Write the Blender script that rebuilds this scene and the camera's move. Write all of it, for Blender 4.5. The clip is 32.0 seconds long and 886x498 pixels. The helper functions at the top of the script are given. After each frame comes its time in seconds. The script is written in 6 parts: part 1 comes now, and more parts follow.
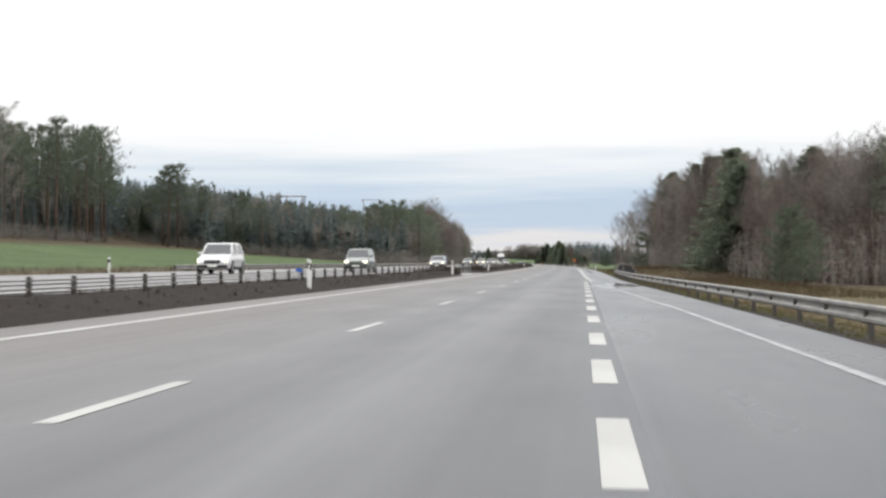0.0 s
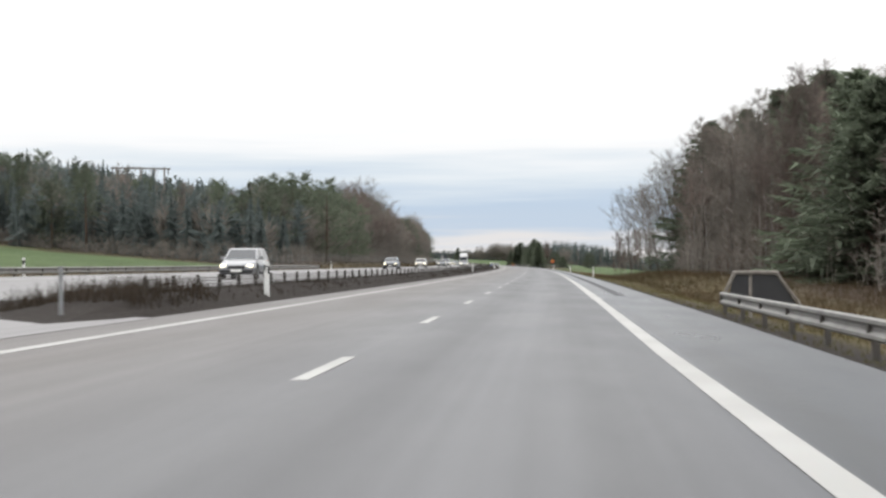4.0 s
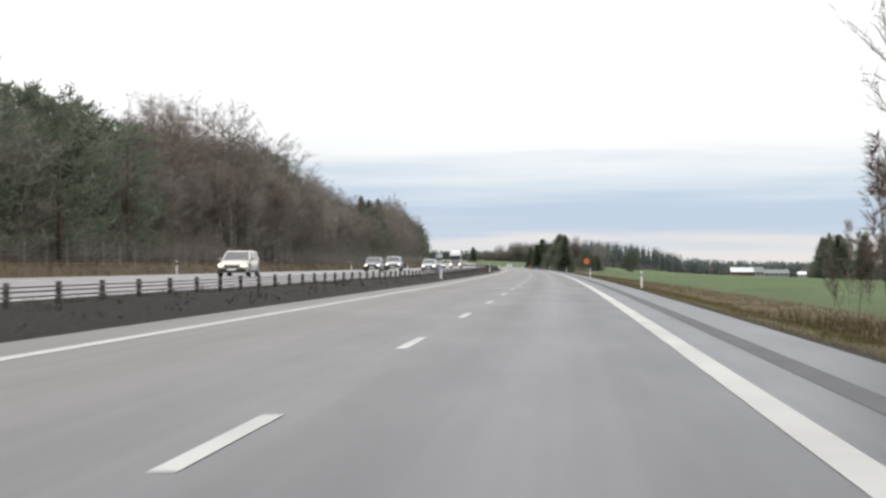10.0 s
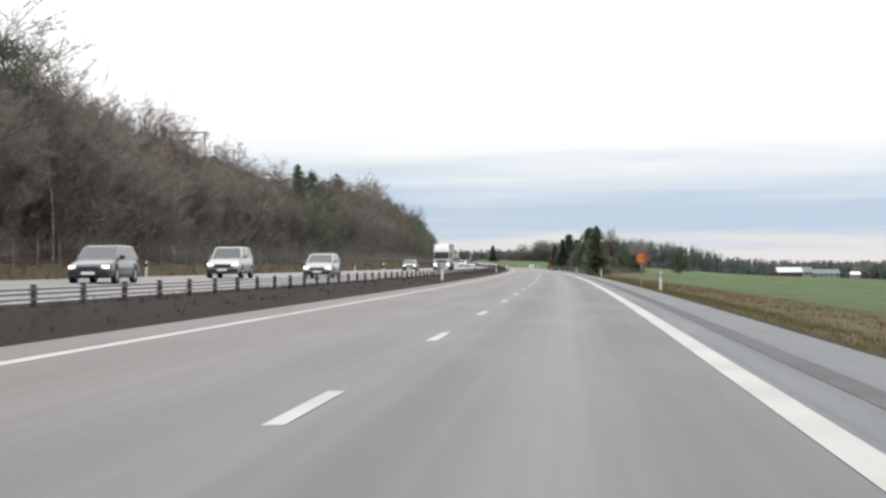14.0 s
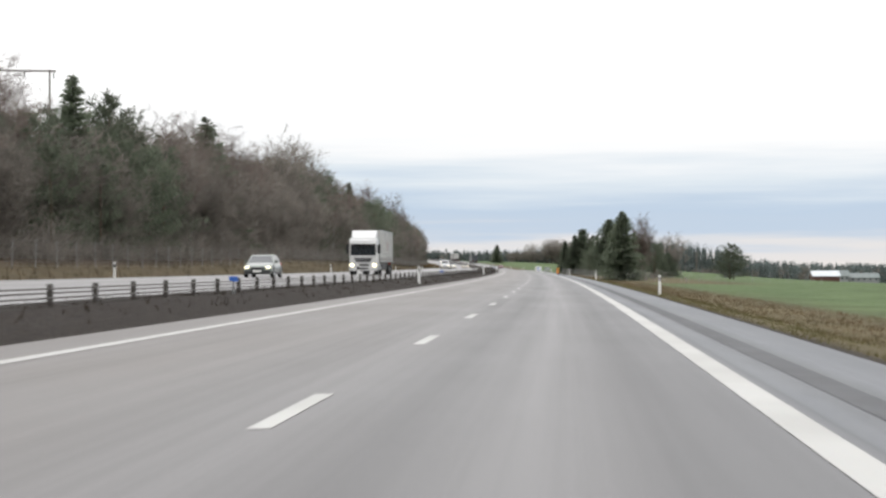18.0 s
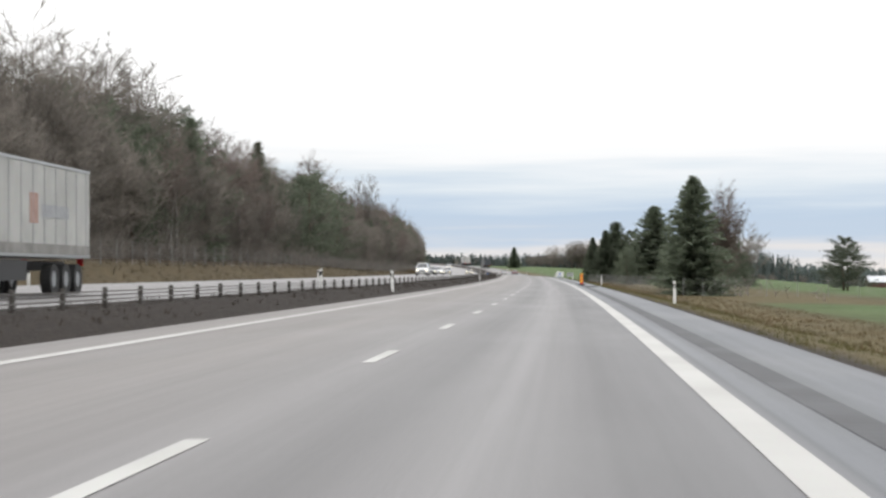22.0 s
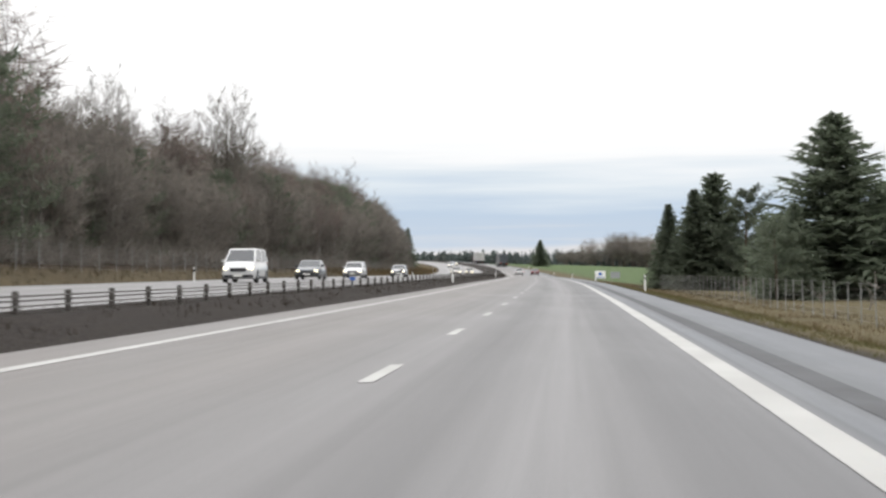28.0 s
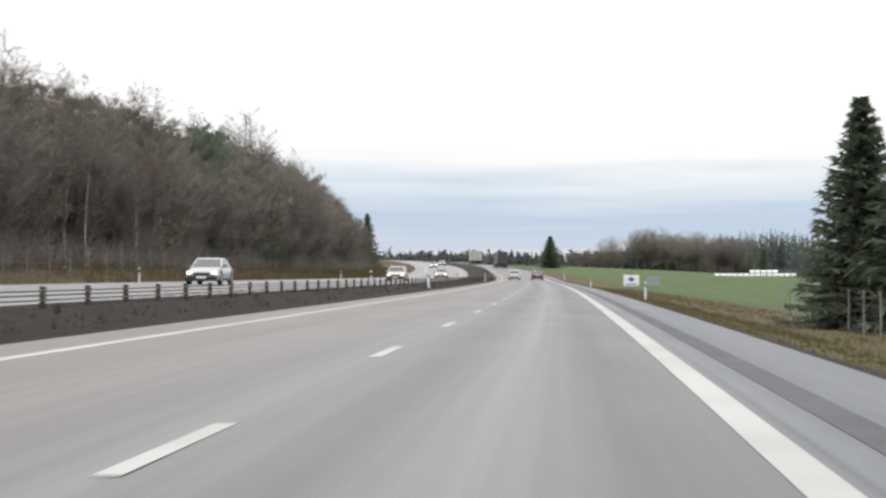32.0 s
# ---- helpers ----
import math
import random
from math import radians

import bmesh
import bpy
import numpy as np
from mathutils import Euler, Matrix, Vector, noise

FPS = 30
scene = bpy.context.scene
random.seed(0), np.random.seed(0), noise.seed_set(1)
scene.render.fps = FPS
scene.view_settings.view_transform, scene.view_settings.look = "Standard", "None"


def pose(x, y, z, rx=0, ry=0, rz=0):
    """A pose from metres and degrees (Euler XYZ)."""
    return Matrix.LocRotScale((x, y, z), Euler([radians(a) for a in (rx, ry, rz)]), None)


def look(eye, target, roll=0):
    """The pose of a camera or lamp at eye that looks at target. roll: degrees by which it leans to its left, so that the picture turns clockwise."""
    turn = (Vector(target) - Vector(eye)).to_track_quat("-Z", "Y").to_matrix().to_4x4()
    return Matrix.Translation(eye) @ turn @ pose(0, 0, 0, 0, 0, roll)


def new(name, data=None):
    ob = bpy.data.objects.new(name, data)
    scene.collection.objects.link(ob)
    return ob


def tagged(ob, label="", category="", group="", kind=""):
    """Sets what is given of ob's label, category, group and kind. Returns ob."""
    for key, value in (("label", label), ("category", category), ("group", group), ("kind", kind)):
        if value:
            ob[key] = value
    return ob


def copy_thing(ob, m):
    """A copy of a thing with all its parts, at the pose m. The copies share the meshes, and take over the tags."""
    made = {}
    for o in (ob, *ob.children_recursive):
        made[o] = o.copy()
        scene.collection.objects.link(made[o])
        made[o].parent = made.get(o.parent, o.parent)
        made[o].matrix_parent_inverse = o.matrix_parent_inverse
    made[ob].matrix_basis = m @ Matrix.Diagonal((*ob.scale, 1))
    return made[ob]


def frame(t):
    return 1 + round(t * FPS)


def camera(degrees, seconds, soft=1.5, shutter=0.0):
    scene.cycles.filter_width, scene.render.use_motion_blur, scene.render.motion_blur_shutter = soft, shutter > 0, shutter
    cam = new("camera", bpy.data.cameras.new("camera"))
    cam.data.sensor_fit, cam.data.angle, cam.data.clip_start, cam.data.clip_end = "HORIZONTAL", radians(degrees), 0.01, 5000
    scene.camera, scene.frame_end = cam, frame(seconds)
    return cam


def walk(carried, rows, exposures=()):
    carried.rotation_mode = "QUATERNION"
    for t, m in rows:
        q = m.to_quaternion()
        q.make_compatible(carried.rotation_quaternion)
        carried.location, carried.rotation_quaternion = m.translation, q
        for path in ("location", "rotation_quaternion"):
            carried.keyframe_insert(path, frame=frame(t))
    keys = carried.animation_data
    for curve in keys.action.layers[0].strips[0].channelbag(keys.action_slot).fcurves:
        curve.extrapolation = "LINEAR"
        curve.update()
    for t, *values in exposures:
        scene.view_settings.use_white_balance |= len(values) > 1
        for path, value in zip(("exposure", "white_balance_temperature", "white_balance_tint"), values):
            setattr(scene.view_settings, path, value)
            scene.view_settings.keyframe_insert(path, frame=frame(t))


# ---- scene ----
cam = camera(29.0, 32.0, soft=2.6, shutter=0.2)
PATH = [
    (0.0, 3.347, 0.000, 0.987, 90.461, 0.350, 4.661),
    (0.5, 3.085, 14.085, 0.993, 90.479, 0.332, 4.482),
    (1.0, 2.825, 28.173, 0.999, 90.614, 0.324, 4.326),
    (1.5, 2.605, 42.267, 1.004, 90.384, 0.321, 4.167),
    (2.0, 2.413, 56.372, 1.008, 90.393, 0.263, 4.036),
    (2.5, 2.300, 70.490, 1.012, 90.500, 0.185, 3.914),
    (3.0, 2.240, 84.524, 1.015, 90.560, 0.080, 3.700),
    (3.5, 2.200, 98.773, 1.013, 90.530, 0.215, 3.770),
    (5.5, 2.070, 155.426, 0.999, 90.420, 0.297, 4.008),
    (6.0, 1.998, 169.592, 0.997, 90.407, 0.385, 4.066),
    (6.5, 1.864, 183.773, 0.995, 90.526, 0.354, 4.152),
    (7.0, 1.679, 197.984, 0.994, 90.683, 0.334, 4.327),
    (7.5, 1.543, 212.205, 0.993, 90.590, 0.314, 4.533),
    (8.0, 1.413, 226.384, 0.991, 90.583, 0.291, 4.396),
    (8.5, 1.285, 240.514, 0.987, 90.476, 0.226, 4.558),
    (9.0, 1.110, 254.618, 0.985, 90.474, 0.184, 4.721),
    (9.5, 0.935, 268.720, 0.982, 90.536, 0.176, 4.776),
    (10.0, 0.756, 282.827, 0.978, 90.546, 0.195, 4.803),
    (10.5, 0.622, 296.936, 0.974, 90.839, 0.271, 4.844),
    (11.0, 0.408, 311.032, 0.969, 90.837, 0.361, 4.903),
    (11.5, 0.262, 325.084, 0.965, 90.566, 0.414, 5.090),
    (12.0, 0.005, 339.089, 0.962, 90.554, 0.486, 5.190),
    (12.5, -0.260, 353.050, 0.959, 90.501, 0.553, 5.412),
    (13.0, -0.573, 366.981, 0.957, 90.635, 0.600, 5.595),
    (13.5, -0.910, 380.900, 0.954, 90.580, 0.481, 5.679),
    (14.0, -1.291, 394.818, 0.952, 90.570, 0.367, 5.769),
    (14.5, -1.613, 408.736, 0.950, 90.532, 0.273, 5.899),
    (16.5, -3.199, 464.420, 0.941, 90.636, 0.187, 5.972),
    (17.0, -3.652, 478.346, 0.939, 90.573, 0.083, 6.058),
    (17.5, -4.083, 492.268, 0.937, 90.694, 0.132, 6.122),
    (18.0, -4.562, 506.195, 0.936, 90.637, 0.176, 6.196),
    (18.5, -5.009, 520.125, 0.934, 90.775, 0.222, 6.285),
    (19.0, -5.501, 534.053, 0.933, 90.741, 0.284, 6.350),
    (19.5, -6.023, 547.979, 0.933, 90.796, 0.225, 6.396),
    (20.0, -6.577, 561.895, 0.933, 90.790, 0.192, 6.434),
    (20.5, -7.102, 575.788, 0.933, 90.707, 0.151, 6.468),
    (21.0, -7.672, 589.652, 0.934, 90.766, 0.106, 6.629),
    (21.5, -8.280, 603.483, 0.936, 90.812, 0.205, 6.876),
    (22.0, -8.935, 617.283, 0.940, 90.830, 0.267, 7.067),
    (22.5, -9.643, 631.060, 0.945, 90.770, 0.298, 7.245),
    (23.0, -10.397, 644.828, 0.951, 90.764, 0.278, 7.430),
    (23.5, -11.183, 658.602, 0.959, 90.792, 0.271, 7.514),
    (24.0, -11.991, 672.385, 0.967, 90.770, 0.272, 7.489),
    (24.5, -12.769, 686.199, 0.976, 90.714, 0.292, 7.485),
    (26.5, -16.284, 741.652, 1.025, 90.721, 0.310, 8.303),
    (27.0, -17.278, 755.561, 1.041, 90.721, 0.292, 8.115),
    (27.5, -18.177, 769.519, 1.057, 90.869, 0.368, 8.208),
    (28.0, -19.127, 783.523, 1.075, 90.830, 0.528, 8.251),
    (28.5, -20.074, 797.560, 1.094, 90.746, 0.408, 8.279),
    (29.0, -21.035, 811.611, 1.115, 90.753, 0.332, 8.236),
    (29.5, -22.018, 825.671, 1.137, 90.825, 0.301, 8.214),
    (30.0, -23.023, 839.741, 1.161, 90.862, 0.309, 8.254),
    (30.5, -24.039, 853.813, 1.188, 90.828, 0.279, 8.471),
    (31.0, -25.111, 867.887, 1.216, 90.767, 0.246, 8.590),
    (31.5, -26.143, 881.954, 1.247, 90.822, 0.157, 8.664),
    (32.0, -27.237, 896.017, 1.280, 90.883, -0.039, 8.766),

]
walk(cam, [(r[0], pose(*r[1:])) for r in PATH])

# ---------------------------------------------------------------- light
world = bpy.data.worlds.new("overcast_sky")
scene.world = world
world.use_nodes = True
wn, wl = world.node_tree.nodes, world.node_tree.links
for n in list(wn):
    wn.remove(n)
w_out = wn.new("ShaderNodeOutputWorld")
w_bg = wn.new("ShaderNodeBackground")
w_tc = wn.new("ShaderNodeTexCoord")
w_sep = wn.new("ShaderNodeSeparateXYZ")
w_map = wn.new("ShaderNodeMapping")
w_map.inputs["Scale"].default_value = (3.0, 3.0, 55.0)
w_noise = wn.new("ShaderNodeTexNoise")
w_noise.inputs["Scale"].default_value = 1.6
w_noise.inputs["Detail"].default_value = 5.0
w_noise.inputs["Roughness"].default_value = 0.55
w_off = wn.new("ShaderNodeMath")
w_off.operation = "MULTIPLY_ADD"
w_off.inputs[1].default_value = 0.046
w_off.inputs[2].default_value = -0.023
w_add = wn.new("ShaderNodeMath")
w_add.operation = "ADD"
w_ramp = wn.new("ShaderNodeValToRGB")
SKY = [(0.000, (0.84, 0.80, 0.775)), (0.012, (0.80, 0.785, 0.785)), (0.022, (0.57, 0.665, 0.785)), (0.037, (0.545, 0.655, 0.79)),
       (0.054, (0.76, 0.83, 0.89)), (0.070, (0.97, 0.98, 0.99)), (0.10, (1.12, 1.12, 1.12)), (0.20, (1.25, 1.25, 1.25)), (0.5, (1.9, 1.9, 1.92)), (1.0, (2.6, 2.6, 2.64))]
el = w_ramp.color_ramp.elements
while len(el) > 1:
    el.remove(el[-1])
el[0].position, el[0].color = SKY[0][0], (*SKY[0][1], 1)
for p_, c_ in SKY[1:]:
    e_ = el.new(p_)
    e_.color = (*c_, 1)
wl.new(w_tc.outputs["Generated"], w_sep.inputs[0])
wl.new(w_tc.outputs["Generated"], w_map.inputs["Vector"])
wl.new(w_map.outputs[0], w_noise.inputs["Vector"])
wl.new(w_noise.outputs["Fac"], w_off.inputs[0])
wl.new(w_off.outputs[0], w_add.inputs[0])
wl.new(w_sep.outputs["Z"], w_add.inputs[1])
wl.new(w_add.outputs[0], w_ramp.inputs["Fac"])
wl.new(w_ramp.outputs["Color"], w_bg.inputs["Color"])
w_bg.inputs["Strength"].default_value = 1.0
wl.new(w_bg.outputs[0], w_out.inputs[0])

sun = new("sun", bpy.data.lights.new("sun", "SUN"))
sun.data.energy, sun.data.angle, sun.data.color = 0.5, radians(25), (1.0, 0.97, 0.93)
sun.matrix_world = look((0, 0, 100), (30, 60, 0))

# ---------------------------------------------------------------- materials
def material(name, base, rough=0.8, metal=0.0, vary=0.25, scale=6.0, fine=60.0, bump=0.0, other=None, island=False, emit=0.0, spec=0.5):
    m = bpy.data.materials.new(name)
    m.use_nodes = True
    nt, lk = m.node_tree.nodes, m.node_tree.links
    b = nt["Principled BSDF"]
    b.inputs["Roughness"].default_value, b.inputs["Metallic"].default_value = rough, metal
    b.inputs["Specular IOR Level"].default_value = spec
    tc = nt.new("ShaderNodeTexCoord")
    n1, n2 = nt.new("ShaderNodeTexNoise"), nt.new("ShaderNodeTexNoise")
    n1.inputs["Scale"].default_value, n2.inputs["Scale"].default_value = scale, fine
    n1.inputs["Detail"].default_value = 4
    lk.new(tc.outputs["Object"], n1.inputs["Vector"])
    lk.new(tc.outputs["Object"], n2.inputs["Vector"])
    mix, ramp = nt.new("ShaderNodeMixRGB"), nt.new("ShaderNodeValToRGB")
    o = other or tuple(c * (1 - vary) for c in base)
    ramp.color_ramp.elements[0].position, ramp.color_ramp.elements[1].position = 0.35, 0.65
    ramp.color_ramp.elements[0].color, ramp.color_ramp.elements[1].color = (*o, 1), (*base, 1)
    lk.new(n1.outputs["Fac"], ramp.inputs["Fac"])
    mix.blend_type = "MULTIPLY"
    mix.inputs[0].default_value = vary
    lk.new(ramp.outputs["Color"], mix.inputs[1])
    lk.new(n2.outputs["Color"], mix.inputs[2])
    last = mix
    if island:
        geo, hue = nt.new("ShaderNodeNewGeometry"), nt.new("ShaderNodeHueSaturation")
        mul = nt.new("ShaderNodeMapRange")
        mul.inputs["To Min"].default_value, mul.inputs["To Max"].default_value = 0.76, 1.24
        lk.new(geo.outputs["Random Per Island"], mul.inputs["Value"])
        own, tone, both = nt.new("ShaderNodeObjectInfo"), nt.new("ShaderNodeMapRange"), nt.new("ShaderNodeMath")
        tone.inputs["To Min"].default_value, tone.inputs["To Max"].default_value = 0.72, 1.24
        both.operation = "MULTIPLY"
        lk.new(own.outputs["Random"], tone.inputs["Value"])
        lk.new(mul.outputs[0], both.inputs[0])
        lk.new(tone.outputs[0], both.inputs[1])
        lk.new(both.outputs[0], hue.inputs["Value"])
        lk.new(mix.outputs[0], hue.inputs["Color"])
        last = hue
    lk.new(last.outputs[0], b.inputs["Base Color"])
    if bump:
        bp = nt.new("ShaderNodeBump")
        bp.inputs["Strength"].default_value, bp.inputs["Distance"].default_value = bump, 0.02
        lk.new(n2.outputs["Fac"], bp.inputs["Height"])
        lk.new(bp.outputs[0], b.inputs["Normal"])
    if island:
        tl, mx = nt.new("ShaderNodeBsdfTranslucent"), nt.new("ShaderNodeMixShader")
        mx.inputs[0].default_value = 0.5
        lk.new(last.outputs[0], tl.inputs["Color"])
        lk.new(b.outputs[0], mx.inputs[1])
        lk.new(tl.outputs[0], mx.inputs[2])
        lk.new(mx.outputs[0], nt["Material Output"].inputs["Surface"])
    if emit:
        b.inputs["Emission Color"].default_value, b.inputs["Emission Strength"].default_value = (*base, 1), emit
    return m


def asphalt(name, ours):
    """Asphalt laid along the road: u is metres across, v metres along."""
    m = bpy.data.materials.new(name)
    m.use_nodes = True
    nt, lk = m.node_tree.nodes, m.node_tree.links
    b = nt["Principled BSDF"]
    uv = nt.new("ShaderNodeUVMap")
    sep = nt.new("ShaderNodeSeparateXYZ")
    lk.new(uv.outputs[0], sep.inputs[0])

    def noise_of(sx, sy, scale, detail=4):
        mp, nz = nt.new("ShaderNodeMapping"), nt.new("ShaderNodeTexNoise")
        mp.inputs["Scale"].default_value = (sx, sy, 1)
        nz.inputs["Scale"].default_value, nz.inputs["Detail"].default_value = scale, detail
        lk.new(uv.outputs[0], mp.inputs["Vector"])
        lk.new(mp.outputs[0], nz.inputs["Vector"])
        return nz.outputs["Fac"]

    def mth(op, a, c=None, d=None):
        k = nt.new("ShaderNodeMath")
        k.operation = op
        for i, v in enumerate((a, c, d)):
            if v is None:
                continue
            if isinstance(v, (int, float)):
                k.inputs[i].default_value = v
            else:
                lk.new(v, k.inputs[i])
        return k.outputs[0]

    def ramp_of(fac, stops):
        r = nt.new("ShaderNodeValToRGB")
        e = r.color_ramp.elements
        while len(e) > 1:
            e.remove(e[-1])
        e[0].position, e[0].color = stops[0][0], (*stops[0][1], 1)
        for p, c in stops[1:]:
            e.new(p).color = (*c, 1)
        lk.new(fac, r.inputs["Fac"])
        return r.outputs["Color"]

    u = sep.outputs["X"]
    # broad cross profile of wear, from the median to the shoulder
    span = mth("MULTIPLY_ADD", u, 1 / 14.0, 6.0 / 14.0)
    f = lambda d: (d + 6.0) / 14.0
    g = lambda v, w=0.0: (v * (1 + w), v, v * (1.03 - w))
    if ours:
        cross = ramp_of(span, [(0.0, g(.080, .09)), (f(-3.4), g(.090, .09)), (f(-2.7), g(.082, .09)), (f(-1.9), g(.096, .08)), (f(-0.8), g(.084, .06)), (f(0), g(.102, .04)),
                               (f(.9), g(.068, .03)), (f(1.35), g(.094, .03)), (f(1.75), g(.116, .03)), (f(2.1), g(.098, .03)), (f(2.6), g(.066, .02)), (f(3.35), g(.078, .01)), (f(3.8), g(.078, -.03)), (f(3.83), g(.044, -.07)), (f(3.88), g(.082, -.06)), (f(4.86), g(.078, -.06)), (f(8), g(.068, -.06))])
    else:
        span = mth("MULTIPLY_ADD", u, 1 / 14.0, 22.0 / 14.0)
        cross = ramp_of(span, [(0, g(.152, .04)), (.25, g(.136, .04)), (.5, g(.148, .04)), (.75, g(.132, .04)), (1, g(.152, .04))])
    streak = noise_of(5.0, 0.035, 1.0, 4)
    blotch = noise_of(0.6, 0.12, 1.0, 4)
    grain = noise_of(30.0, 30.0, 2.0, 2)
    k = mth("ADD", mth("MULTIPLY_ADD", streak, 0.62, 0.69), mth("MULTIPLY_ADD", blotch, 0.62, -0.31))
    k = mth("MULTIPLY", k, mth("MULTIPLY_ADD", grain, 0.6, 0.7))
    if ours:
        # tarred and repaired places with frayed edges: from, to, middle, width, strength
        fray = mth("MULTIPLY_ADD", noise_of(3.5, 0.8, 1.0, 4), 2.6, -1.3)
        v = sep.outputs["Y"]
        clamp = lambda x: mth("MINIMUM", mth("MAXIMUM", x, 0.0), 1.0)
        for a_, b_, d_, w_, f_ in ((120, 136, 4.06, .42, .45), (138, 150, 3.94, .25, .35), (154, 168, 3.88, .22, .35), (181, 197, 3.94, .16, .6), (106, 112, .35, .5, .3), (182.5, 188, .32, .42, .3), (190, 206, .36, .46, .35), (212, 222, .36, .55, .35),
                                   (224, 232, .42, .4, .25), (231, 252, .66, .36, .38), (253, 263, .40, .35, .22), (269, 276, .46, .45, .32), (284, 300, .42, .3, .15), (545, 562, .14, .34, .28), (686, 689, 3.93, .24, .35), (172, 1500, 4.46, .70, .20), (88, 112, 4.6, .5, .3), (118, 168, 4.5, .4, .12)):
            across = mth("SUBTRACT", 1.25, mth("MULTIPLY", mth("ABSOLUTE", mth("SUBTRACT", u, d_)), 2.0 / w_))
            along = mth("MULTIPLY", mth("SUBTRACT", (b_ - a_) / 2, mth("ABSOLUTE", mth("SUBTRACT", v, (a_ + b_) / 2))), 1.1)
            mask = clamp(mth("MULTIPLY", mth("ADD", mth("MINIMUM", across, along), mth("MULTIPLY", fray, 0.55)), 1.8))
            k = mth("MULTIPLY", k, mth("MULTIPLY_ADD", mask, -f_, 1.0))
    # damp ground early on: the shoulder most, the near lane a little
    wet = mth("MULTIPLY", clamp(mth("MULTIPLY_ADD", sep.outputs["Y"], -0.006, 2.75)), mth("ADD", mth("MULTIPLY", mth("GREATER_THAN", u, 3.74), .62), mth("MULTIPLY", clamp(mth("MULTIPLY_ADD", u, .35, 1.0)), .38))) if ours else None
    if ours:
        k = mth("MULTIPLY", k, mth("MULTIPLY_ADD", wet, -0.55, 1.0))
    mul = nt.new("ShaderNodeMixRGB")
    mul.blend_type = "MULTIPLY"
    mul.inputs[0].default_value = 1.0
    if ours:
        # paler further on; the damp part's blue sky reflection is put into its colour
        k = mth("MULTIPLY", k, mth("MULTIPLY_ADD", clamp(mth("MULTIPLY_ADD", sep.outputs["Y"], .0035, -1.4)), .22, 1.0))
        sky_tint = nt.new("ShaderNodeMixRGB")
        sky_tint.blend_type = "MULTIPLY"
        sky_tint.inputs[2].default_value = (.88, .98, 1.10, 1)
        lk.new(wet, sky_tint.inputs[0])
        lk.new(cross, sky_tint.inputs[1])
        cross = sky_tint.outputs[0]
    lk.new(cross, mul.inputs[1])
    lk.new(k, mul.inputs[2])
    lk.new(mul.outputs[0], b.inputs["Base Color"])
    rr = mth("MULTIPLY_ADD", blotch, 0.35, 0.42 if ours else 0.35)
    if ours:
        rr = mth("MULTIPLY", rr, mth("MULTIPLY_ADD", wet, -0.5, 1.0))
        # puddle on the entry lane
        pud = mth("MULTIPLY", clamp(mth("MULTIPLY", mth("SUBTRACT", mth("SUBTRACT", mth("ADD", mth("MULTIPLY", noise_of(0.40, 0.06, 1.0, 3), .7), mth("MULTIPLY", noise_of(2.6, 0.5, 1.0, 4), .3)), mth("MULTIPLY", mth("ABSOLUTE", mth("SUBTRACT", sep.outputs["Y"], 82.0)), 0.024)), mth("MULTIPLY_ADD", mth("ABSOLUTE", mth("SUBTRACT", u, 4.4)), .12, .285)), 45.0)), mth("GREATER_THAN", u, 3.70))
        rr = mth("MULTIPLY", rr, mth("MULTIPLY_ADD", pud, -0.93, 1.0))
        dk = nt.new("ShaderNodeMixRGB")
        dk.blend_type = "MULTIPLY"
        lk.new(pud, dk.inputs[0])
        lk.new(mul.outputs[0], dk.inputs[1])
        dk.inputs[2].default_value = (0.25, 0.26, 0.28, 1)
        lk.new(dk.outputs[0], b.inputs["Base Color"])
    lk.new(rr, b.inputs["Roughness"])
    b.inputs["Specular IOR Level"].default_value = 0.40
    if ours:
        lk.new(mth("MULTIPLY_ADD", mth("MULTIPLY", wet, mth("SUBTRACT", 1.0, pud)), -.26, .40), b.inputs["Specular IOR Level"])
    bp = nt.new("ShaderNodeBump")
    bp.inputs["Strength"].default_value, bp.inputs["Distance"].default_value = 0.35, 0.006
    if ours:
        lk.new(mth("MULTIPLY_ADD", pud, -0.34, 0.35), bp.inputs["Strength"])
    lk.new(grain, bp.inputs["Height"])
    lk.new(bp.outputs[0], b.inputs["Normal"])
    return m


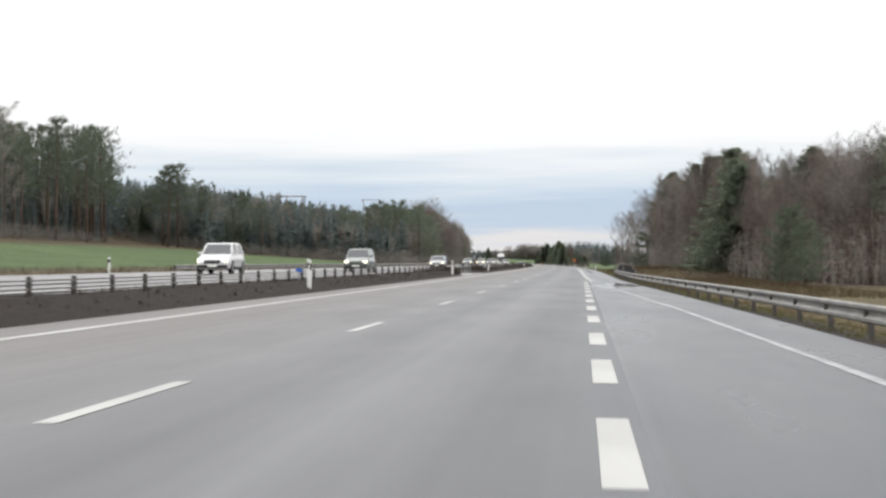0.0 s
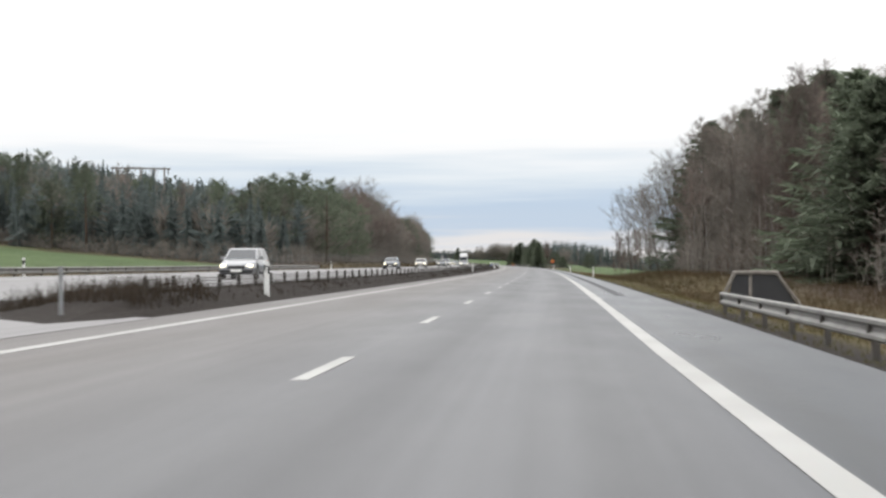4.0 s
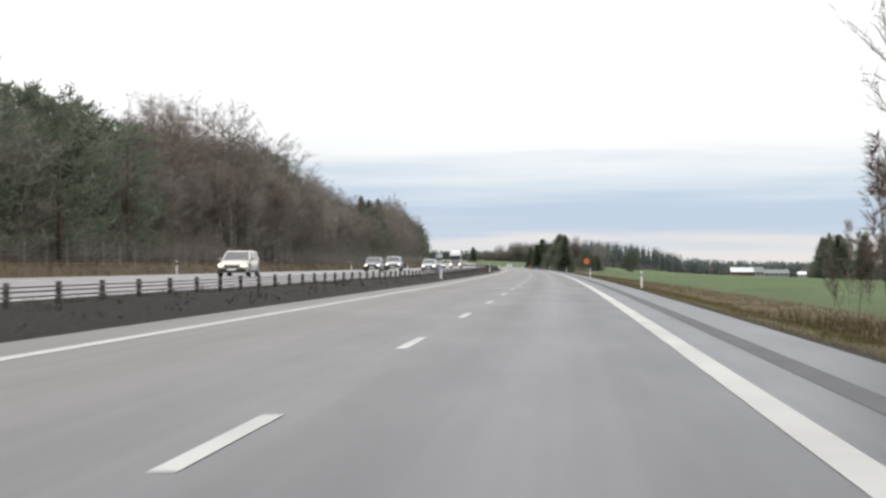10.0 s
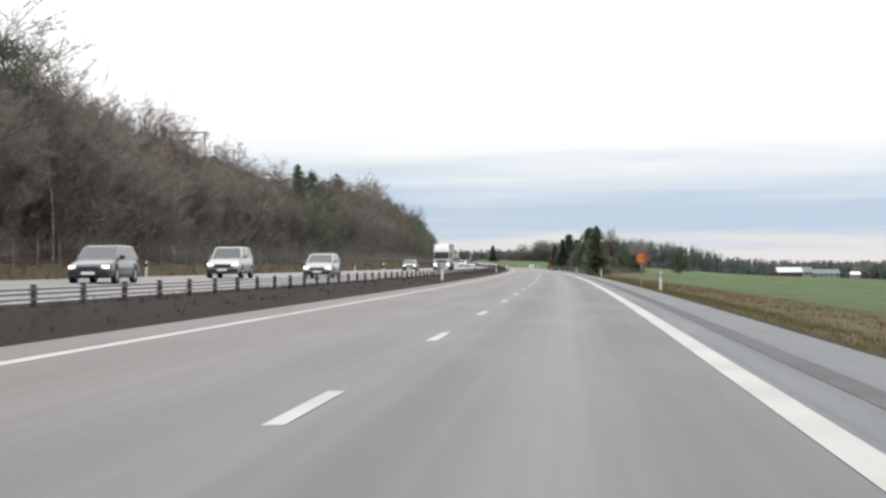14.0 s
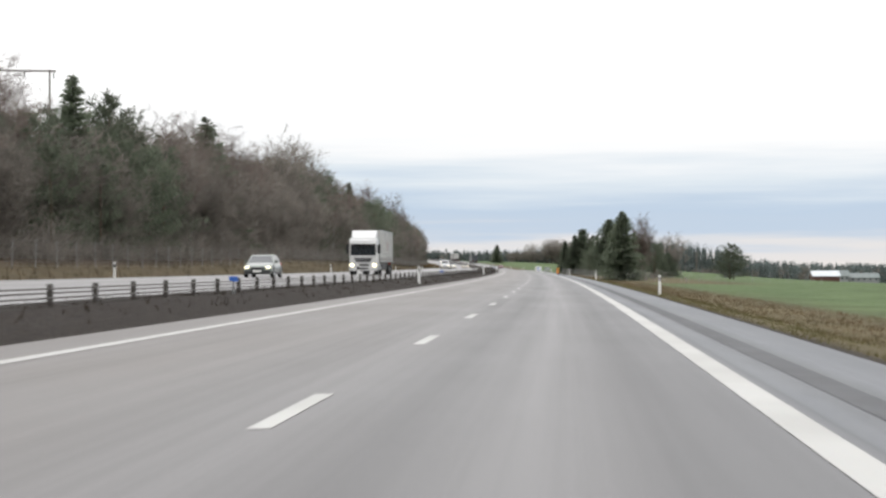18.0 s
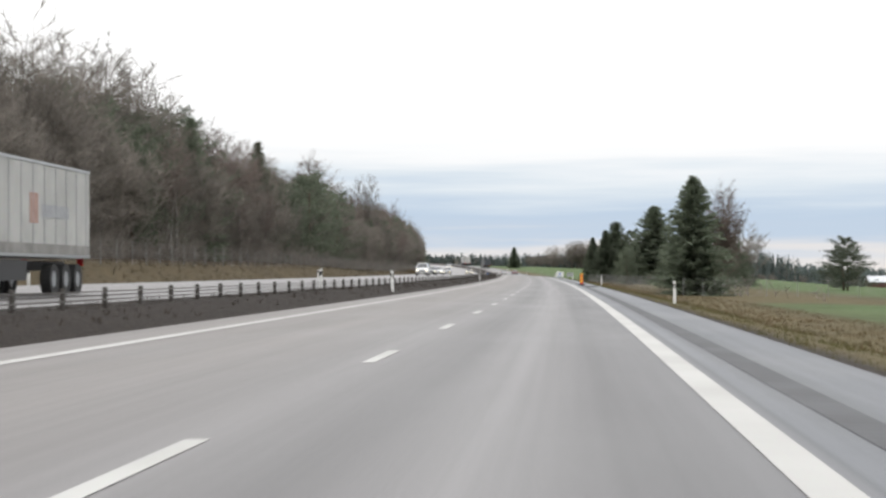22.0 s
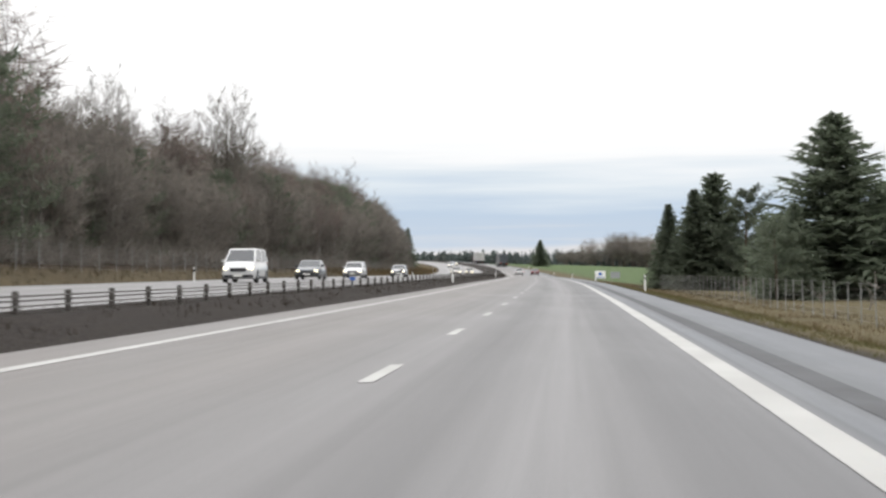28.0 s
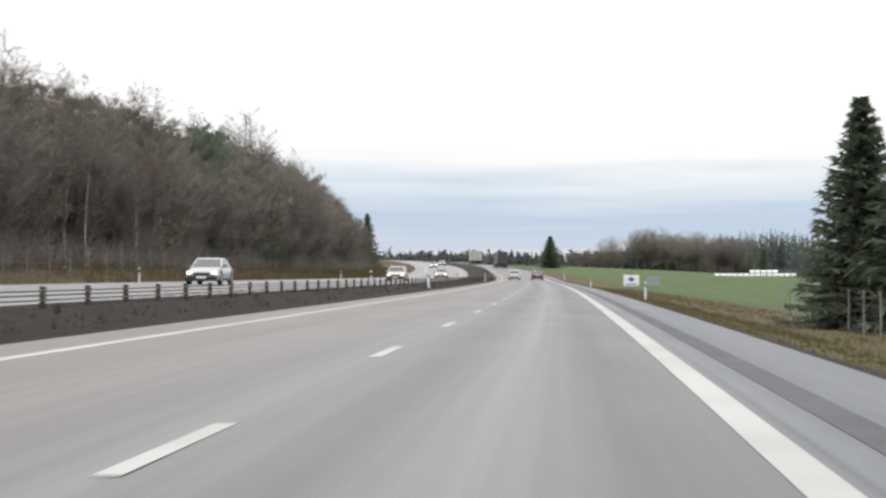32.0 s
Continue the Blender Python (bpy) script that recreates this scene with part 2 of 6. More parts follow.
def land(name):
    """Earth, dry grass, green crop and forest floor, told apart by the land cover stored with the ground."""
    m = bpy.data.materials.new(name)
    m.use_nodes = True
    nt, lk = m.node_tree.nodes, m.node_tree.links
    b = nt["Principled BSDF"]
    b.inputs["Roughness"].default_value = 0.95
    b.inputs["Specular IOR Level"].default_value = 0.2
    at = nt.new("ShaderNodeVertexColor")
    at.layer_name = "cover"
    sep = nt.new("ShaderNodeSeparateColor")
    lk.new(at.outputs["Color"], sep.inputs[0])
    tc = nt.new("ShaderNodeTexCoord")
    outs = []
    for sc, de in ((0.15, 5), (1.7, 5), (14.0, 3)):
        nz = nt.new("ShaderNodeTexNoise")
        nz.inputs["Scale"].default_value, nz.inputs["Detail"].default_value = sc, de
        lk.new(tc.outputs["Object"], nz.inputs["Vector"])
        outs.append(nz.outputs["Fac"])

    def two(a, c, fac, lo=0.4, hi=0.6):
        r = nt.new("ShaderNodeValToRGB")
        r.color_ramp.elements[0].position, r.color_ramp.elements[1].position = lo, hi
        r.color_ramp.elements[0].color, r.color_ramp.elements[1].color = (*a, 1), (*c, 1)
        lk.new(fac, r.inputs["Fac"])
        return r.outputs["Color"]

    def mixed(fac, a, c, kind="MIX"):
        k = nt.new("ShaderNodeMixRGB")
        k.blend_type = kind
        if isinstance(fac, float):
            k.inputs[0].default_value = fac
        else:
            lk.new(fac, k.inputs[0])
        lk.new(a, k.inputs[1])
        lk.new(c, k.inputs[2])
        return k.outputs[0]
    floor = two((.030, .020, .013), (.065, .045, .030), outs[1])
    crop = two((.054, .084, .030), (.088, .126, .050), outs[0], .35, .65)
    crop = mixed(0.35, crop, two((.4, .4, .3), (1, 1, 1), outs[1], .35, .6), "MULTIPLY")
    dry = two((.066, .046, .025), (.118, .082, .042), outs[1], .35, .65)
    turf = two((.055, .058, .022), (.092, .080, .036), outs[0], .4, .6)
    dry = mixed(outs[0], dry, turf)
    soil = two((.013, .010, .0085), (.032, .026, .021), outs[2], .35, .65)
    c = mixed(sep.outputs[0], floor, crop)
    c = mixed(sep.outputs[1], c, dry)
    c = mixed(sep.outputs[2], c, soil)
    c = mixed(0.3, c, two((.45, .45, .45), (1, 1, 1), outs[2], .3, .65), "MULTIPLY")
    lk.new(c, b.inputs["Base Color"])
    bp = nt.new("ShaderNodeBump")
    bp.inputs["Strength"].default_value, bp.inputs["Distance"].default_value = 0.8, 0.08
    lk.new(outs[2], bp.inputs["Height"])
    lk.new(bp.outputs[0], b.inputs["Normal"])
    return m


M_ROAD, M_OPP = asphalt("asphalt_damp", True), asphalt("asphalt_pale", False)
M_LAND = land("land")
M_LINE = material("road_paint", (.385, .382, .365), .75, vary=.18, scale=.35, fine=40, other=(.325, .322, .305))
M_WORNLINE = material("worn_road_paint", (.34, .345, .35), .6, vary=.4, scale=1.5, fine=30, other=(.20, .205, .21))
M_STEEL = material("galvanised_steel", (.42, .43, .44), .45, .8, vary=.3, scale=2, fine=30)
M_POSTDARK = material("weathered_steel", (.115, .105, .095), .6, .5, vary=.3, scale=4)
M_RAIL = material("dull_rail", (.34, .33, .31), .55, .5, vary=.35, scale=1.5, fine=25)
M_WHITE = material("white_plastic", (.72, .72, .70), .5, vary=.15, scale=8)
M_BLACK = material("black_plastic", (.02, .02, .022), .5, vary=.2)
M_REFL = material("reflector", (.75, .75, .72), .25, vary=.1)
M_WOOD = material("fence_wood", (.27, .245, .215), .9, vary=.4, scale=5, bump=.4)
M_FENCE = material("grey_fence_post", (.33, .33, .32), .7, .2, vary=.3, scale=5)
M_WIRE = material("fence_wire", (.32, .32, .32), .5, .8, vary=.2)
M_BARK = material("dark_bark", (.12, .098, .08), .95, vary=.45, scale=3, fine=25, bump=.6)
M_BIRCHBARK = material("birch_bark", (.42, .40, .37), .9, vary=.5, scale=4, fine=12, bump=.3, other=(.10, .085, .07))
M_PINEBARK = material("pine_bark", (.155, .108, .078), .95, vary=.45, scale=3, fine=20, bump=.6)
M_TWIG = material("brown_twigs", (.262, .236, .206), .95, vary=.35, scale=.6, island=True, other=(.200, .182, .158))
M_TWIGPALE = material("birch_twigs", (.235, .190, .165), .95, vary=.4, scale=.6, island=True, other=(.15, .122, .108))
M_TWIGRED = material("reddish_twigs", (.190, .118, .095), .95, vary=.4, scale=.6, island=True, other=(.125, .085, .070))
M_SPRUCE = material("spruce_needles", (.180, .212, .150), .9, vary=.3, scale=.7, island=True, other=(.138, .166, .114))
M_PINE = material("pine_needles", (.158, .180, .128), .9, vary=.3, scale=.7, island=True, other=(.100, .122, .084))
# needles of all joined woods, paled and blued to give distance haze
M_HAZEWOOD = material("haze_paled_needles", (.150, .180, .172), .95, vary=.35, scale=.05, island=True, other=(.118, .142, .136))
M_DRYGRASS = material("dry_grass", (.148, .100, .058), .95, vary=.35, scale=.25, island=True, other=(.086, .070, .032))
# the dry verge grass again, its colour darkened for the forest's shade
M_SHADEGRASS = material("forest_shade_grass", (.098, .074, .048), .95, vary=.35, scale=.25, island=True, other=(.066, .058, .034))
M_TURF = material("green_grass", (.100, .102, .038), .95, vary=.35, scale=.3, island=True, other=(.12, .10, .042))
M_WEED = material("dark_weeds", (.060, .045, .032), .95, vary=.4, scale=.4, island=True, other=(.035, .028, .02))

# ---------------------------------------------------------------- the road's line
ROADX = (-0.0355, 1.7177, -0.8606, 0.2083, -0.0681)
ROADZ = (-0.0612, 0.0198, 0.0411, 0.0608)
LEFT_EDGE, RIGHT_EDGE, FALL = -3.68, 3.58, -0.0237
_S = np.arange(-500.0, 4000.0, 2.0)
_u = np.clip(_S, 0, 900) / 1000
_m = -0.04 * sum(c * (i + 2) * _u ** (i + 1) for i, c in enumerate(ROADX))
_k = np.interp(_S, [899, 900, 1100, 1220, 1500, 1700], [0, 1e-4, 1.2e-4, 5e-4, 5e-4, 0])
_m = _m - np.cumsum(_k) * 2.0
_i0 = int(np.argmin(abs(_S)))
_X = np.concatenate([[0], np.cumsum((_m[1:] + _m[:-1]) / 2 * 2.0)])
_X -= _X[_i0]
_g = 0.01 * sum(c * (i + 2) * _u ** (i + 1) for i, c in enumerate(ROADZ))
_g = np.where(_S > 900, np.interp(_S, [900, 920, 1120, 1180, 1250, 1450, 1600, 1700], [.0026, .0003, .0003, .012, .018, .018, .005, 0]), _g)
_g = np.where(_S < 0, 0, _g)
_Z = np.concatenate([[0], np.cumsum((_g[1:] + _g[:-1]) / 2 * 2.0)])
_Z -= _Z[_i0]


def XR(s):
    return np.interp(s, _S, _X)


def ZR(s):
    return np.interp(s, _S, _Z)


def heading(s):
    """Degrees by which the road has turned to the left of the y axis."""
    return math.degrees(math.atan(-float(np.interp(s, _S, _m))))


def edge(s):
    """Right edge of the paved surface; wider along the entry lane."""
    return np.interp(s, [-200, 0, 40, 100, 110], [10.5, 7.7, 7.0, 5.75, 5.7])


def smooth(x, a, b):
    t = np.clip((x - a) / (b - a), 0, 1)
    return t * t * (3 - 2 * t)


def ground(s, d):
    """Height of the land at s metres along and d metres to the right of the lane line."""
    s, d = np.asarray(s, float), np.asarray(d, float)
    s, d = np.broadcast_arrays(s, d)
    dr = np.where(d > 4, d - (edge(s) - 5.7) * np.clip(d - 4, 0, 1), d)
    r = np.interp(dr, [0, 5.4, 5.7, 7.2, 9.5, 13, 40, 150, 400, 1500, 4000], [-.15, -.28, -.17, -.40, -.86, -1.1, -1.6, -2.6, -5, -8, -8])
    bank = smooth(s, 205, 250) * (1 - smooth(s, 290, 330)) * smooth(d, 7, 14)
    r = r + bank * 1.1
    r = r + np.interp(d, [40, 150, 276, 400, 1500, 4000], [0, -3.0, -6.2, -7.5, -5, 0]) * (1 - smooth(s, 1000, 1250) * (1 - smooth(d, 75, 130))) - 1.8 * smooth(s, 1000, 1150) * (1 - smooth(s, 1450, 1580)) * smooth(d, 90, 140)
    core = np.interp(d, [-22.3, -20.9, -20.5, -10, -9.7, -7.5, -6.5, -5.4, -5.0, -4.75, -4.55, 0], [.36, .50, .25, .1, .25, .22, .43, .43, .25, .09, -.06, -.15])
    gap = smooth(s, 117, 121) * (1 - smooth(s, 138, 143)) * ((d < -4.4) & (d > -10))
    core = core * (1 - gap) + gap * .03
    lf = np.interp(d, [-4000, -1500, -600, -200, -130, -95, -60, -30, -24, -22.3], [10, 12, 20, 17, 11, 6.0, 2.8, .95, .48, .36])
    lw = np.interp(d, [-4000, -1500, -600, -200, -110, -70, -45, -32, -26, -24, -22.3], [10, 12, 20, 20, 15, 9.5, 4.4, 2.0, 1.15, .65, .36])
    lo = np.interp(d, [-4000, -1500, -600, -150, -60, -30, -24, -22.3], [0, 4, 6, 5, 2.0, 1.2, .6, .36])
    a, c = smooth(s - (282 + np.clip(-d - 27, 0, 60) * 1.3), 6, 75), smooth(s, 1190, 1260)
    left = lf * (1 - a) + (lw * (1 - c) + lo * c) * a
    left = left + .6 * smooth(s, 620, 700) * (1 - smooth(s, 820, 900)) * smooth(-d, 23, 25.5) * (1 - smooth(-d, 60, 90))
    z = np.where(d < -22.3, left, np.where(d < 0, core, r))
    rise = np.where(d > 30, np.exp(-((d - 30) / 105.0) ** 2), 1.0)
    return z + ZR(s) * rise


def ours_z(s, d):
    return ZR(s) + FALL * d


def opp_z(s, d):
    return ZR(s) + np.interp(d, [-21, -9.7], [.57, .27])


def at(s, d, z=None, turn=0.0, lift=0.0):
    """A pose on the plan: s along the road, d to the right, facing along the road and turned by degrees."""
    zz = float(ground(s, d)) if z is None else z
    return pose(float(XR(s)) + d, s, zz + lift, 0, 0, heading(s) + turn)


# ---------------------------------------------------------------- mesh helpers
def mesh_of(name, verts, faces, mats, index=None, smooth_faces=False):
    me = bpy.data.meshes.new(name)
    me.from_pydata([tuple(v) for v in verts], [], [tuple(f) for f in faces])
    for m in mats if isinstance(mats, (list, tuple)) else [mats]:
        me.materials.append(m)
    if index is not None:
        me.polygons.foreach_set("material_index", np.asarray(index, np.int32))
    if smooth_faces:
        me.polygons.foreach_set("use_smooth", np.ones(len(me.polygons), bool))
    me.update()
    return me


class Build:
    """Collects vertices and faces for one mesh."""

    def __init__(self):
        self.v, self.f, self.n = [], [], 0

    def add(self, verts, faces):
        self.v += [tuple(p) for p in verts]
        self.f += [tuple(i + self.n for i in f) for f in faces]
        self.n += len(verts)

    def box(self, x0, x1, y0, y1, z0, z1):
        self.add([(x, y, z) for z in (z0, z1) for x, y in ((x0, y0), (x1, y0), (x1, y1), (x0, y1))],
                 [(3, 2, 1, 0), (4, 5, 6, 7), (0, 1, 5, 4), (1, 2, 6, 5), (2, 3, 7, 6), (3, 0, 4, 7)])

    def tube(self, pts, rad, sides=5, cap=True):
        pts = [Vector(p) for p in pts]
        ring = []
        n = len(pts)
        vs, fs = [], []
        for i, p in enumerate(pts):
            t = (pts[min(i + 1, n - 1)] - pts[max(i - 1, 0)]).normalized()
            a = t.orthogonal().normalized() if abs(t.z) < 0.9 else Vector((1, 0, 0)).cross(t).normalized()
            c = t.cross(a)
            r = rad[i] if isinstance(rad, (list, tuple, np.ndarray)) else rad
            for k in range(sides):
                q = 2 * math.pi * k / sides
                vs.append(p + a * (r * math.cos(q)) + c * (r * math.sin(q)))
        for i in range(n - 1):
            for k in range(sides):
                k2 = (k + 1) % sides
                fs.append((i * sides + k, i * sides + k2, (i + 1) * sides + k2, (i + 1) * sides + k))
        if cap:
            fs.append(tuple(range(sides))[::-1])
            fs.append(tuple((n - 1) * sides + k for k in range(sides)))
        self.add(vs, fs)

    def ring_x(self, x, y, z, r, w, sides=20, inner=0.0):
        """A wheel-like drum whose axle runs along x, or a ring when inner is given."""
        vs, fs = [], []
        for xx, rr in ((x - w / 2, r), (x + w / 2, r), (x + w / 2, inner), (x - w / 2, inner)):
            for k in range(sides):
                q = 2 * math.pi * k / sides
                vs.append((xx, y + rr * math.cos(q), z + rr * math.sin(q)))
        for a, b in ((0, 1), (1, 2), (2, 3), (3, 0)):
            if inner == 0 and a == 2:
                continue
            for k in range(sides):
                k2 = (k + 1) % sides
                fs.append((a * sides + k, a * sides + k2, b * sides + k2, b * sides + k))
        self.add(vs, fs)

    def rounded(self, name, mats, angle=32):
        """A mesh shaded smooth across its shallow edges."""
        me = mesh_of(name, self.v, self.f, mats, smooth_faces=True)
        me.set_sharp_from_angle(angle=radians(angle))
        return me

    def mesh(self, name, mats, smooth_faces=False):
        return mesh_of(name, self.v, self.f, mats, smooth_faces=smooth_faces)


def part(name, build, mats, parent, label="", smooth_faces=False):
    me = build if isinstance(build, bpy.types.Mesh) else build.mesh(name, mats, smooth_faces)
    ob = new(name, me)
    ob.parent = parent
    if label:
        ob["label"] = label
    return ob


def thing(name, m, label, category, group=""):
    ob = new(name)
    ob.empty_display_size = 0.3
    ob.matrix_basis = m
    return tagged(ob, label, category, group)


def setting(name, me, label, category):
    return tagged(new(name, me), label, category, kind="structure")


def sheet(name, ss, cols, zfun, mats, skirt=0.0, uv=True):
    """A surface along the road. cols: functions of s, or numbers, giving d."""
    ss = np.asarray(ss, float)
    D = np.stack([c(ss) if callable(c) else np.full(len(ss), float(c)) for c in cols], 1)
    S = np.repeat(ss[:, None], D.shape[1], 1)
    Z = zfun(S, D)
    if skirt:
        D = np.concatenate([D[:, :1], D, D[:, -1:]], 1)
        S = np.concatenate([S[:, :1], S, S[:, -1:]], 1)
        Z = np.concatenate([Z[:, :1] - skirt, Z, Z[:, -1:] - skirt], 1)
    n, m = D.shape
    V = np.stack([XR(S) + D, S, Z], 2).reshape(-1, 3)
    idx = np.arange(n * m).reshape(n, m)
    F = np.stack([idx[:-1, :-1], idx[:-1, 1:], idx[1:, 1:], idx[1:, :-1]], 2).reshape(-1, 4)
    me = mesh_of(name, V.tolist(), F.tolist(), mats)
    if uv:
        lay = me.uv_layers.new(name="plan")
        li = np.empty(len(me.loops), np.int32)
        me.loops.foreach_get("vertex_index", li)
        UV = np.stack([D.reshape(-1), S.reshape(-1)], 1)[li]
        lay.data.foreach_set("uv", UV.astype(np.float32).reshape(-1))
    return me, D, S


# ---------------------------------------------------------------- the land
s_lines = np.unique(np.concatenate([np.arange(-400, -40, 40), np.arange(-40, 1300, 5), np.arange(1300, 1700, 20), np.arange(1700, 3900, 150)]))
d_lines = [-3600, -2600, -1800, -1200, -800, -600, -450, -320, -250, -200, -160, -130, -110, -95, -88, -80, -70, -60, -52, -45, -38, -34, -32, -30, -28, -26, -25, -24, -23, -22.3, -21.6, -20.9, -20.5,
           -15, -10, -9.7, -8.5, -7.5, -6.5, -6, -5.4, -5.0, -4.75, -4.55, -2, 0, 3, 4.9, 5.4, 5.7, 6.2, 6.7, 7.2, 8.3, 9.5, 11, 13, 16, 20, 25, 30, 35, 40, 50, 65, 80, 100, 125, 150, 200, 260, 330, 400, 520, 700, 1000, 1500, 2100, 3000, 3600]
shift = lambda d: (lambda s: d + (edge(s) - 5.7) * min(max(d - 4, 0), 1))


def ground_bumpy(S, D):
    z = ground(S, D)
    rough = np.sin(S * .9 + D * 1.7) * np.sin(S * .37 - D * .8) + .6 * np.sin(S * 2.1 + D * .6)
    return z + rough * .035 * ((D > 6.4) | (D < -22)) + np.abs(np.sin(S * 1.7)) * .05 * ((D < -5.2) & (D > -7))


land_me, LD, LS = sheet("ground", s_lines, [shift(d) for d in d_lines], ground_bumpy, M_LAND, uv=False)
field_end = lambda d: 282 + np.clip(-d - 27, 0, 60) * 1.3
field_l = smooth(-LD, 27, 29) * (1 - smooth(-LD, 68, 77)) * (1 - smooth(LS - field_end(LD), 0, 8))
field_r = smooth(LD, 14.5, 16.5) * smooth(LS, 345, 352) * (1 - smooth(LD, 420, 500))
yard = smooth(LS, 730, 745) * (1 - smooth(LS, 968, 980)) * (1 - smooth(LD, 26, 34))
field_r = field_r * (1 - yard) * (1 - .8 * smooth(LS, 1380, 1430) * (1 - smooth(LS, 1540, 1600)) * smooth(LD, 150, 190))
far_l = smooth(LS, 1290, 1330) * smooth(-LD, 30, 40)
green = np.clip(field_l + field_r + far_l, 0, 1)
woods = smooth(-LD, 26, 29) * smooth(LS - field_end(LD), 12, 24) * (1 - smooth(LS, 1200, 1230)) + smooth(-LD, 86, 95) * (1 - smooth(LS, 330, 345)) + smooth(LD, 15, 20) * smooth(LS, 140, 170) * (1 - smooth(LS, 325, 340))
# left verge gets less dry cover, a darker colour for the forest's shade
dry = np.clip((LD > 5.5) * 1.0 + (LD < -21) * .55 - green - np.clip(woods, 0, 1), 0, 1)
soil = ((LD < -4.4) & (LD > -10.2)) * 1.0 + smooth(LD, 5.0, 5.6) * (1 - smooth(LD - edge(LS), .35, 1.3)) + 0.8 * smooth(LD - edge(LS), -.2, .2) * (1 - smooth(LD - edge(LS), 1.3, 2.4)) * (1 - smooth(LS, 155, 185))
cov = land_me.color_attributes.new("cover", "FLOAT_COLOR", "POINT")
cov.data.foreach_set("color", np.stack([green, dry, np.clip(soil, 0, 1), np.ones_like(green)], 2).reshape(-1).astype(np.float32))
setting("ground", land_me, "rolling land with brown verges, green winter crop and forest floor", "ground")

road_s = np.arange(-200, 1700, 4.0)
me, _, _ = sheet("road", road_s, [-4.72, -3.68, -1.8, 0, 1.8, 3.58, 4.6, lambda s: edge(s)], ours_z, M_ROAD, skirt=.22)
road = setting("road", me, "grey damp asphalt carriageway with worn wheel tracks", "road")
me, _, _ = sheet("road_opposite", road_s, [-20.8, -18.3, -14.6, -10.9, -9.8], opp_z, M_OPP, skirt=.22)
road_opp = setting("road_opposite", me, "pale wet asphalt of the opposite carriageway", "road")
me, _, _ = sheet("pavement", np.arange(118, 142.1, 2.0), [-9.9, -7, -4.6], lambda s, d: ZR(s) + np.interp(d, [-9.9, -4.6], [.30, .115]) + .004, M_OPP, skirt=.2)
setting("pavement", me, "worn asphalt crossing through the median", "pavement")


def line_strip(name, s0, s1, d, width, zf, parent, label, step=6.0, mat=None):
    ss = np.linspace(s0, s1, max(2, int((s1 - s0) / step) + 1))
    dd = d if callable(d) else (lambda s: np.full_like(s, d))
    me, _, _ = sheet(name, ss, [lambda s: dd(s) - width / 2, lambda s: dd(s) + width / 2], lambda S, D: zf(S, D) + .005, mat or M_LINE)
    return part(name, me, None, parent, label)


line_strip("edge_line", -200, 1700, LEFT_EDGE, .20, ours_z, road, "solid white painted edge line")
taper = lambda s: np.interp(s, [-200, 15, 40, 60, 76, 95, 110, 135, 165], [8.9, 6.13, 5.58, 4.92, 4.48, 4.00, 3.74, 3.58, 3.58])
line_strip("edge_line", -200, 96, taper, .15, ours_z, road, "worn grey-white line along the entry lane", mat=M_WORNLINE)
line_strip("edge_line", 96, 165, taper, .24, ours_z, road, "worn white edge line")
line_strip("edge_line", 165, 1700, RIGHT_EDGE, .30, ours_z, road, "broad solid white edge line")
line_strip("edge_line", -200, 1700, -10.9, .20, opp_z, road_opp, "solid white painted edge line")
line_strip("edge_line", -200, 1700, -18.3, .30, opp_z, road_opp, "broad solid white edge line")


def stroke(length, width):
    b = Build()
    w = width / 2
    b.box(-w, w, -length / 2, length / 2, 0, .003)
    return b.mesh("lane_dash", M_LINE)


DASH, BLOCK = stroke(3.0, .15), stroke(3.65, .22)
# centres of known strokes, with the number of strokes up to each
KNOWN = [(12.3, 0), (26.5, 1), (42.3, 2), (57.0, 3), (72.1, 4), (87.0, 5), (101.4, 6), (115.6, 7), (129.8, 8), (187.1, 12), (213.6, 14), (239, 16), (265.9, 18), (292.8, 20), (330.4, 23), (356.5, 25), (382.4, 27), (407.2, 29),
         (494, 36), (518.4, 38), (554.4, 41), (578.6, 43), (602.1, 45), (638, 48), (661.3, 50), (683.8, 52), (765.4, 59), (800.6, 62), (823.7, 64), (859.6, 67), (882, 69), (905.6, 71), (1589.6, 128)]
for k in range(-8, 128):
    s_ = float(np.interp(k, [q[1] for q in KNOWN], [q[0] for q in KNOWN])) + min(0, k) * 14.4
    long_ = float(np.interp(s_, [130, 190, 300, 400], [1.24, 1.14, 1.08, 1.0]))
    o = part("lane_dash", DASH, None, road)
    o.matrix_basis = pose(float(XR(s_)), s_, float(ours_z(s_, 0)) + .002, 0, 0, heading(s_)) @ Matrix.Diagonal((1, long_, 1, 1))
    o = part("lane_dash", DASH, None, road_opp)
    o.matrix_basis = pose(float(XR(s_)) - 14.6, s_, float(opp_z(s_, -14.6)) + .002, 0, 0, heading(s_)) @ Matrix.Diagonal((1, long_, 1, 1))
for s_ in [9.9 - 7.0 * k for k in range(12)] + [16.95, 24.0, 32.2, 39.9, 47.3, 54.7, 62.0, 69.3, 76.75, 84.2, 91.4]:
    o = part("lane_dash", BLOCK, None, road)
    o.matrix_basis = pose(float(XR(s_)) + 3.54, s_, float(ours_z(s_, 3.54)) + .002, 0, math.degrees(math.atan(-FALL)), heading(s_))

# milled rumble strip on the shoulder: ridges across, 0.3 m apart
M_RUMBLE = material("milled_asphalt", (.070, .072, .077), .8, vary=.35, scale=.8, fine=30)
rum_d = lambda s: np.interp(s, [110, 190, 700], [4.55, 4.58, 4.38])
ss = np.concatenate([np.arange(172, 940, .15), np.arange(940, 1500, 6.0)])


